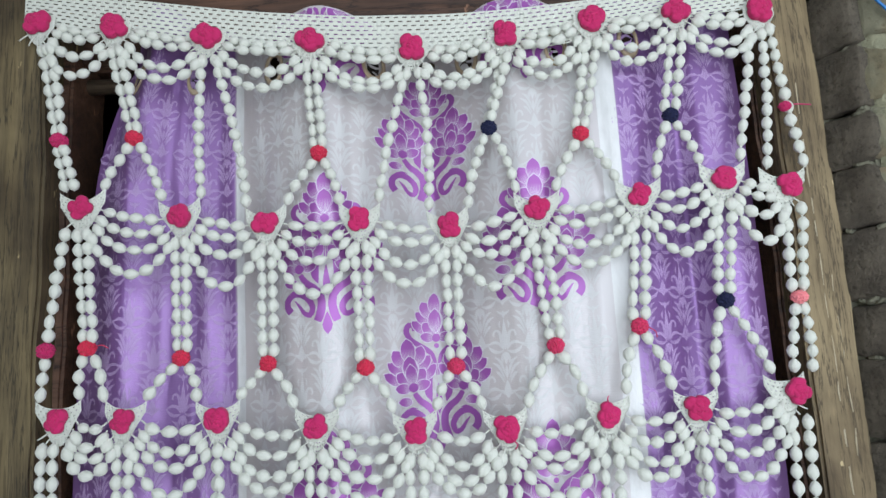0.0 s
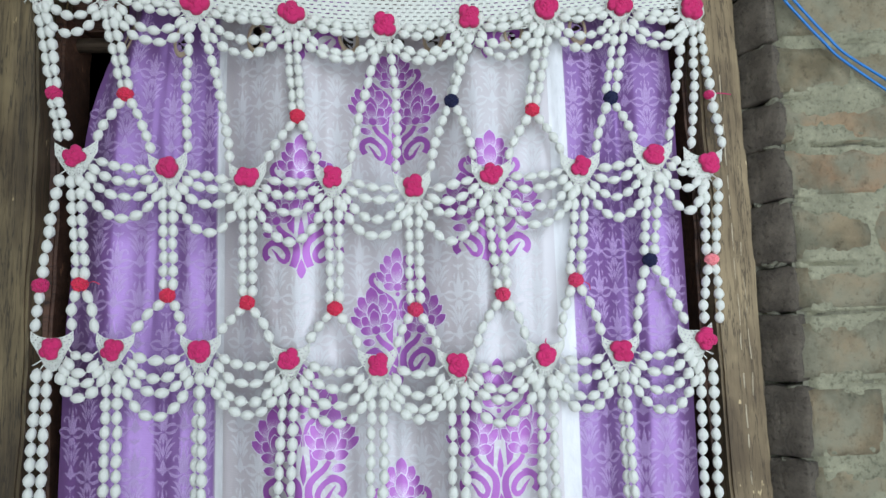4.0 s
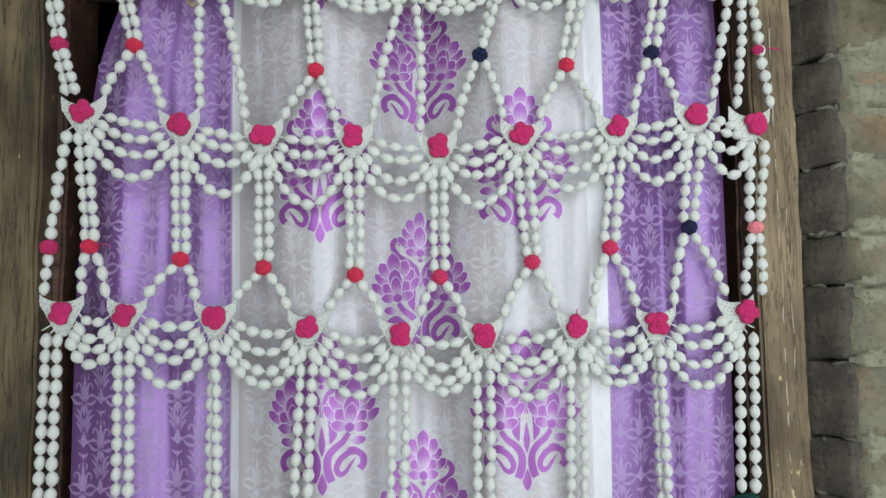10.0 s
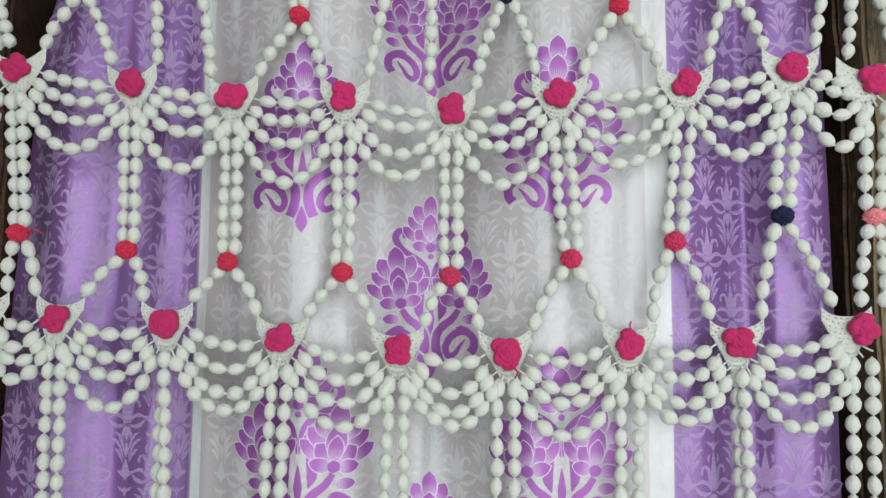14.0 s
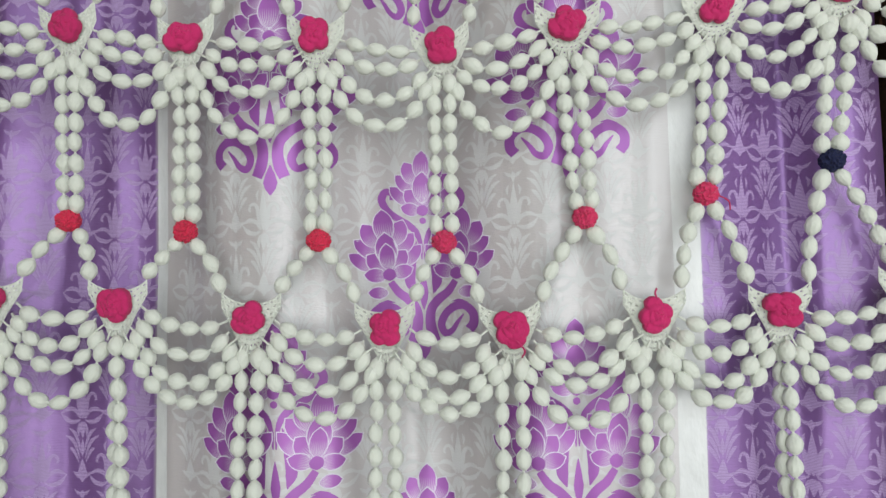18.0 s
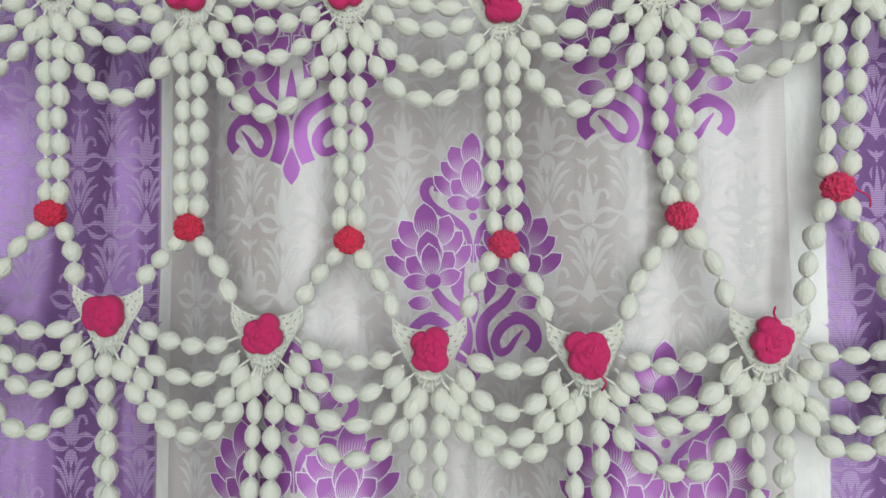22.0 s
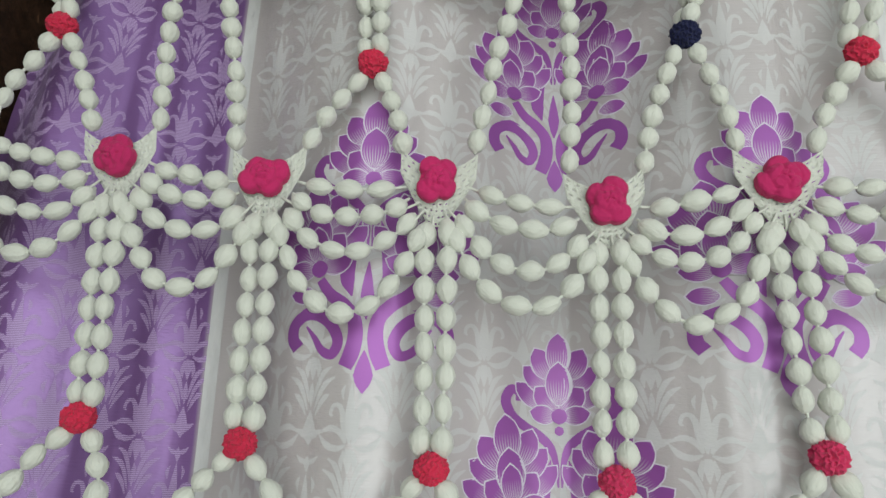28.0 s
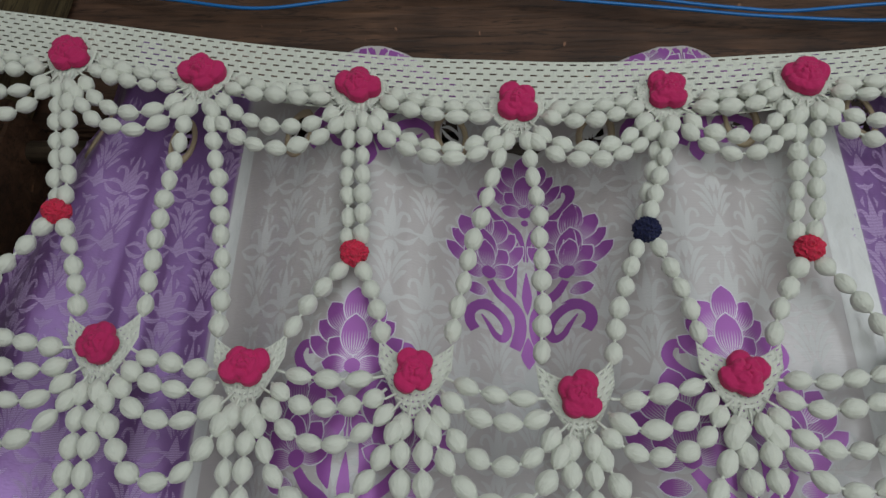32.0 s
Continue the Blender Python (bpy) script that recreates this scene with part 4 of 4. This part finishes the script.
for row, depths in ((ROW_A, (0.010, 0.022, 0.050, 0.067)), (ROW_B, (0.008, 0.027, 0.050, 0.084)), (ROW_C, (0.014, 0.038, 0.057, 0.079))):
    for p, q in zip(row, row[1:]):
        if math.hypot(q[0] - p[0], q[1] - p[1]) < 0.085:
            depths_here = tuple(d * 0.85 for d in depths)
        else:
            depths_here = depths
        for k in range(4):
            swag(p, q, k, depths_here)


# ---- hanging strands and pompoms ----
def pompom_mesh(name, seed, radius, flat, spikes, mat):
    bm = bmesh.new()
    bmesh.ops.create_icosphere(bm, subdivisions=4, radius=1.0)
    r = random.Random(seed)
    for v in bm.verts:
        n = v.co.normalized()
        v.co = n * (0.86 + spikes * r.random() + 0.10 * noise.noise(n * 2.5 + Vector((seed * 3, 0, 0))))
        v.co.z *= flat
        v.co *= radius
    me = bpy.data.meshes.new(name)
    bm.to_mesh(me)
    bm.free()
    me.materials.append(mat)
    return me


def pompom(x, z, mat, label, radius=0.0100, flat=0.92, seed=1, out=0.006):
    hung("pompom", pompom_mesh("pompom", seed, radius, flat, 0.26, mat), Matrix.Translation(hang(x, z, out)), label)


def column(x0, z0, x1, z1, gap0, gap1, bend=0.0, deep=0.0022):
    """Two strands side by side down from a rose to a knot."""
    for s in (-1, 1):
        knots = []
        for i in range(5):
            t = i / 4
            g = (gap0 + (gap1 - gap0) * t) * s + 0.0006 * math.sin(math.pi * t) * s
            knots.append(hang(x0 + (x1 - x0) * t + g + bend * math.sin(math.pi * t), z0 + (z1 - z0) * t, 0.004 + deep * s))
        strand(knots, "hanging strand of white beads")


def single(x0, z0, x1, z1, bend=0.0):
    knots = []
    for i in range(6):
        t = i / 5
        knots.append(hang(x0 + (x1 - x0) * t + bend * math.sin(math.pi * t), z0 + (z1 - z0) * t, 0.003))
    strand(knots, "hanging strand of white beads")


HORN_X, HORN_Z, TAIL = 0.024, 0.020, 0.026


def horn(row, i, side):
    return row[i][0] + side * HORN_X, row[i][1] + HORN_Z


def fork(knot, left, right):
    """From a pompom two strands part towards the horns of the roses below."""
    for (x, z), s in ((left, -1), (right, 1)):
        single(knot[0] + 0.004 * s, knot[1] - 0.006, x, z, 0.004 * s)


KNOTS_AB = {1: (-0.372, 1.855, RED), 3: (-0.141, 1.822, RED), 5: (0.073, 1.843, NAVY), 6: (0.187, 1.829, RED), 7: (0.302, 1.846, NAVY)}
for i, (x, z, mat) in KNOTS_AB.items():
    if i == 5:
        column(ROW_A[i][0], ROW_A[i][1] - TAIL, x, z + 0.006, 0.0030, 0.0010, 0.0, 0.0045)
    else:
        column(ROW_A[i][0], ROW_A[i][1] - TAIL, x, z + 0.006, 0.006, 0.0055)
    fork((x, z), horn(ROW_B, i - 1, 1), horn(ROW_B, i, -1))
    pompom(x, z, mat, "small navy wool pompom" if mat is NAVY else "small red wool pompom", seed=i)
for i in (2, 4):
    x, z = ROW_A[i]
    single(x - 0.006, z - TAIL, *horn(ROW_B, i - 1, 1), -0.004)
    single(x + 0.006, z - TAIL, *horn(ROW_B, i, -1), 0.006)
column(-0.492, 1.992, -0.466, 1.862, 0.006, 0.005)
column(-0.466, 1.852, -0.449, 1.790, 0.005, 0.006)
pompom(-0.466, 1.857, PINK, "small pink wool pompom", seed=11)
single(0.420, 1.966, *horn(ROW_B, 7, 1), 0.002)
single(0.434, 1.960, *horn(ROW_B, 8, -1), 0.004)
single(0.444, 1.966, *horn(ROW_B, 8, 1), -0.002)
pompom(0.447, 1.850, PINK, "small pink wool tuft on the strand", 0.0075, 0.8, 12)
loose = hung("loose_thread", mesh_of("loose_thread", *tube_data(smooth_line([hang(0.450, 1.851, 0.006), hang(0.463, 1.853, 0.004), hang(0.482, 1.852, 0.002)], 4), 0.0009, 5), PINK), None, "short loose pink thread")

KNOTS_BC = [(-0.418, 1.596, RED), (-0.307, 1.579, RED), (-0.205, 1.567, RED), (-0.091, 1.556, RED), (0.015, 1.552, ROSE), (0.133, 1.569, ROSE), (0.234, 1.586, ROSE), (0.339, 1.611, NAVY)]
for i, (x, z, mat) in enumerate(KNOTS_BC):
    column(ROW_B[i][0], ROW_B[i][1] - TAIL, x, z + 0.006, 0.0065, 0.006)
    fork((x, z), horn(ROW_C, i, 1), horn(ROW_C, i + 1, -1))
    pompom(x, z, mat, "small navy wool pompom" if mat is NAVY else "small red wool pompom", seed=20 + i)
single(-0.452, 1.745, -0.467, 1.604, -0.002)
single(-0.467, 1.590, *horn(ROW_C, 0, -1), 0.0)
pompom(-0.467, 1.596, PINK, "small pink wool pompom", seed=31)
column(0.440, 1.726, 0.427, 1.616, 0.008, 0.006)
single(0.423, 1.604, *horn(ROW_C, 8, 0.1), -0.003)
single(0.431, 1.604, *horn(ROW_C, 8, 1), 0.003)
pompom(0.427, 1.610, PALE_PINK, "small pale pink wool pompom", 0.0095, 0.8, 32)

TASSELS = (CORAL, ROSE, GREEN, CORAL, NAVY, CORAL, ROSE, ROSE, GREEN)
for i, mat in enumerate(TASSELS):
    x, z = ROW_D[i]
    column(ROW_C[i][0] - (0.010 if i == 0 else 0), ROW_C[i][1] - TAIL, x, z + 0.016, *{2: (0.0018, 0.0062), 7: (0.0012, 0.0022)}.get(i, (0.0075, 0.0080)), 0.0, 0.0045 if i in (2, 7) else 0.0022)
    name = {CORAL: "coral red", ROSE: "rose pink", GREEN: "dark green", NAVY: "navy"}[mat]
    pompom(x, z, mat, f"large {name} wool pompom", 0.0185, 0.78, 40 + i, 0.002)


def loose_end(points, mat, label, thick=0.0006):
    """A loose end of yarn that hangs from a pompom or a rose; points are (x, z, out)."""
    hung("loose_thread", mesh_of("loose_thread", *tube_data(smooth_line([hang(x, z, o) for x, z, o in points], 4), thick, 5), mat), None, label)


loose_end([(-0.408, 1.597, 0.010), (-0.398, 1.599, 0.012), (-0.391, 1.595, 0.010)], RED, "short loose red thread")
loose_end([(0.186, 1.500, 0.020), (0.184, 1.505, 0.020), (0.186, 1.509, 0.018)], PINK, "short loose pink thread", 0.0008)
loose_end([(0.071, 1.470, 0.022), (0.078, 1.462, 0.022), (0.076, 1.456, 0.018)], PINK, "short loose pink thread", 0.0008)
loose_end([(0.243, 1.584, 0.010), (0.250, 1.579, 0.012), (0.252, 1.572, 0.009)], ROSE, "short loose pink thread")


# ---- cables ----
BLUE = material("blue_plastic", (0.012, 0.155, 0.45), 0.4)[0]


def cable(knots):
    ob = put("cable", mesh_of("cable", *tube_data(smooth_line(knots, 10), 0.0019, 8), BLUE))
    return tagged(ob, "thin blue plastic cable along the door beam", "cable", "cables over the door")


cable([(-0.60, 0.912, 2.215), (-0.45, 0.908, 2.172), (-0.374, 0.905, 2.156), (-0.286, 0.905, 2.144), (-0.203, 0.905, 2.154), (-0.08, 0.905, 2.172), (0.045, 0.905, 2.154), (0.158, 0.905, 2.141), (0.243, 0.904, 2.130), (0.36, 0.900, 2.120), (0.46, 0.84, 2.075), (0.521, 0.765, 2.002), (0.553, 0.768, 1.968), (0.595, 0.768, 1.918), (0.637, 0.768, 1.877), (0.76, 0.77, 1.80), (0.95, 0.77, 1.74)])
cable([(-0.02, 0.910, 2.19), (0.136, 0.902, 2.151), (0.215, 0.899, 2.136), (0.272, 0.899, 2.132), (0.364, 0.895, 2.137), (0.465, 0.835, 2.088), (0.526, 0.763, 2.010), (0.558, 0.764, 1.974), (0.600, 0.764, 1.923), (0.643, 0.765, 1.883), (0.77, 0.77, 1.815), (0.95, 0.77, 1.76)])


# ---- bricks ----
JOINTS = [1.262, 1.337, 1.436, 1.532, 1.600, 1.689, 1.767, 1.836]
COURSES = [1.262 - 0.083 * k for k in range(15, 0, -1)] + JOINTS + [1.836 + 0.083 * k for k in range(1, 13)]
rk = random.Random(5)


def chunk(name, sx, sy, sz, rough, seed, mat):
    """A worn block with rounded, crumbling edges."""
    bm = bmesh.new()
    bmesh.ops.create_cube(bm, size=1.0)
    bmesh.ops.subdivide_edges(bm, edges=bm.edges[:], cuts=5, use_grid_fill=True)
    for v in bm.verts:
        c = v.co
        p = Vector((c.x * sx, c.y * sy, c.z * sz))
        at_edge = sum(1 for q in c if abs(q) > 0.49)
        if at_edge > 1:
            p -= Vector((math.copysign(1, c.x) * (abs(c.x) > 0.49), math.copysign(1, c.y) * (abs(c.y) > 0.49), math.copysign(1, c.z) * (abs(c.z) > 0.49))) * rough * 0.6
        v.co = p + rough * noise.noise_vector(p * 22 + Vector((seed, seed * 2, 0))) + 0.5 * rough * noise.noise_vector(p * 70 + Vector((0, seed, seed)))
    me = bpy.data.meshes.new(name)
    bm.to_mesh(me)
    bm.free()
    me.materials.append(mat)
    me.polygons.foreach_set("use_smooth", [True] * len(me.polygons))
    return me


def brick_mesh(length, height, seed):
    return chunk("brick", length, 0.11, height, 0.0045, seed, BRICK)


BRICK_SHAPES = {(l, h): [brick_mesh(l, h, 3.7 * k + l * 9 + h * 50) for k in range(3)] for l in (0.225, 0.112) for h in (0.060, 0.068, 0.078, 0.090)}


def lay(parent, start, direction, limit):
    for j in range(len(COURSES) - 1):
        z0, z1 = COURSES[j], COURSES[j + 1]
        room = z1 - z0 - 0.010
        h = max(hh for hh in (0.060, 0.068, 0.078, 0.090) if hh <= max(0.060, room + 0.002))
        x = start + rk.uniform(-0.004, 0.006) * direction
        first = 0.112 if j % 3 == 1 else 0.225
        while abs(x - start) < limit:
            l = first
            first = 0.225
            put("brick", rk.choice(BRICK_SHAPES[(l, h)]), parent,
                Matrix.Translation((x + direction * l / 2, BRICK_Y + 0.055 + rk.uniform(-0.0025, 0.0025), (z0 + z1) / 2 + rk.uniform(-0.002, 0.002))) @ pose(0, 0, 0, rk.uniform(-1, 1), rk.uniform(-0.8, 0.8), rk.uniform(-0.6, 0.6)))
            x += direction * (l + rk.uniform(0.005, 0.010))


RETURN_SHAPES = {}


def returns(parent, x0, x1, side):
    """Broken brick ends, thick with mortar, that splay from the post out to the wall's face."""
    for j in range(len(COURSES) - 1):
        h = COURSES[j + 1] - COURSES[j]
        key = (round(h, 3), j % 3)
        if key not in RETURN_SHAPES:
            RETURN_SHAPES[key] = chunk("brick_end", 0.070, 0.026, h - 0.004, 0.0045, j * 1.7, SHADED_END_MORTAR)
        turn = side * (-64 + rk.uniform(-7, 7))
        put("brick_end", RETURN_SHAPES[key], parent, Matrix.Translation(((x0 + x1) / 2 + side * (0.007 + rk.uniform(-0.002, 0.003)), 0.5 * (JAMB_Y + BRICK_Y) + 0.012, (COURSES[j] + COURSES[j + 1]) / 2)) @ pose(0, 0, 0, rk.uniform(-2, 2), rk.uniform(-2, 2), turn))


CRUMBS = [chunk("mortar_crumb", 0.018, 0.013, 0.008, 0.0042, 9.1 * k, MORTAR) for k in range(4)]


def crumbs(parent, x0, x1, side):
    """Crumbs of pale mortar left standing in the joints of the broken ends."""
    for z in COURSES:
        for k in range(5):
            f = (k + rk.uniform(0.1, 0.9)) / 5
            if rk.random() < 0.5:
                continue
            put("mortar_crumb", rk.choice(CRUMBS), parent, Matrix.Translation((x0 + (x1 - x0) * f, JAMB_Y + 0.001 + (BRICK_Y + 0.006 - JAMB_Y) * f, z + rk.uniform(-0.004, 0.003)))
                @ pose(0, 0, 0, rk.uniform(-20, 20), rk.uniform(-15, 15), side * -60 + rk.uniform(-20, 20)) @ Matrix.Diagonal((rk.uniform(0.6, 1.3), 1, rk.uniform(0.5, 1.1), 1)))


crumbs(wall_right, 0.512, 0.538, 1)
crumbs(wall_left, -0.570, -0.588, -1)
returns(wall_right, 0.506, 0.531, 1)
returns(wall_left, -0.568, -0.583, -1)
lay(wall_right, 0.536, 1, 1.4)
lay(wall_left, -0.582, -1, 1.2)


def mortar_face(parent, x0, x1, seed):
    """Mortar smeared over the edges of the bricks, thin and ragged, with cracks along some joints."""
    nx, nz = 150, 640
    verts, faces = [], []
    for j in range(nz + 1):
        z = 1.02 + 1.2 * j / nz
        k = min(range(len(COURSES)), key=lambda q: abs(z - COURSES[q]))
        for i in range(nx + 1):
            x = x0 + (x1 - x0) * i / nx
            wander = 0.005 * noise.noise(Vector((x * 18, seed + k * 3.1, 0.0)))
            near = abs(z - COURSES[k] - wander)
            broad = noise.noise(Vector((x * 8 + seed, 0.3, z * 15)))
            n = broad + 0.55 * noise.noise(Vector((x * 34, seed, z * 46))) + 0.3 * noise.noise(Vector((x * 120, seed, z * 140)))
            cracked = noise.noise(Vector((x * 7, seed * 2 + k * 5.3, 1.0)))
            back = 0.0010 + 0.30 * max(0.0, near - 0.014) - 0.0062 * n
            if near < 0.0030 and cracked > 0.02:
                back += 0.014 * min(1.0, 5 * (cracked - 0.02))
            verts.append(Vector((x, BRICK_Y - 0.0012 + back + 1.2 * max(0.0, 0.010 - min(x - x0, x1 - x)), z)))
    for j in range(nz):
        for i in range(nx):
            a = j * (nx + 1) + i
            faces.append([a, a + 1, a + nx + 2, a + nx + 1])
    put("mortar_face", mesh_of("mortar_face", verts, faces, SMEAR), parent, None, "ragged grey mortar smeared over the bricks")


mortar_face(wall_right, 0.545, 0.95, 4.0)
mortar_face(wall_left, -0.95, -0.583, 8.0)
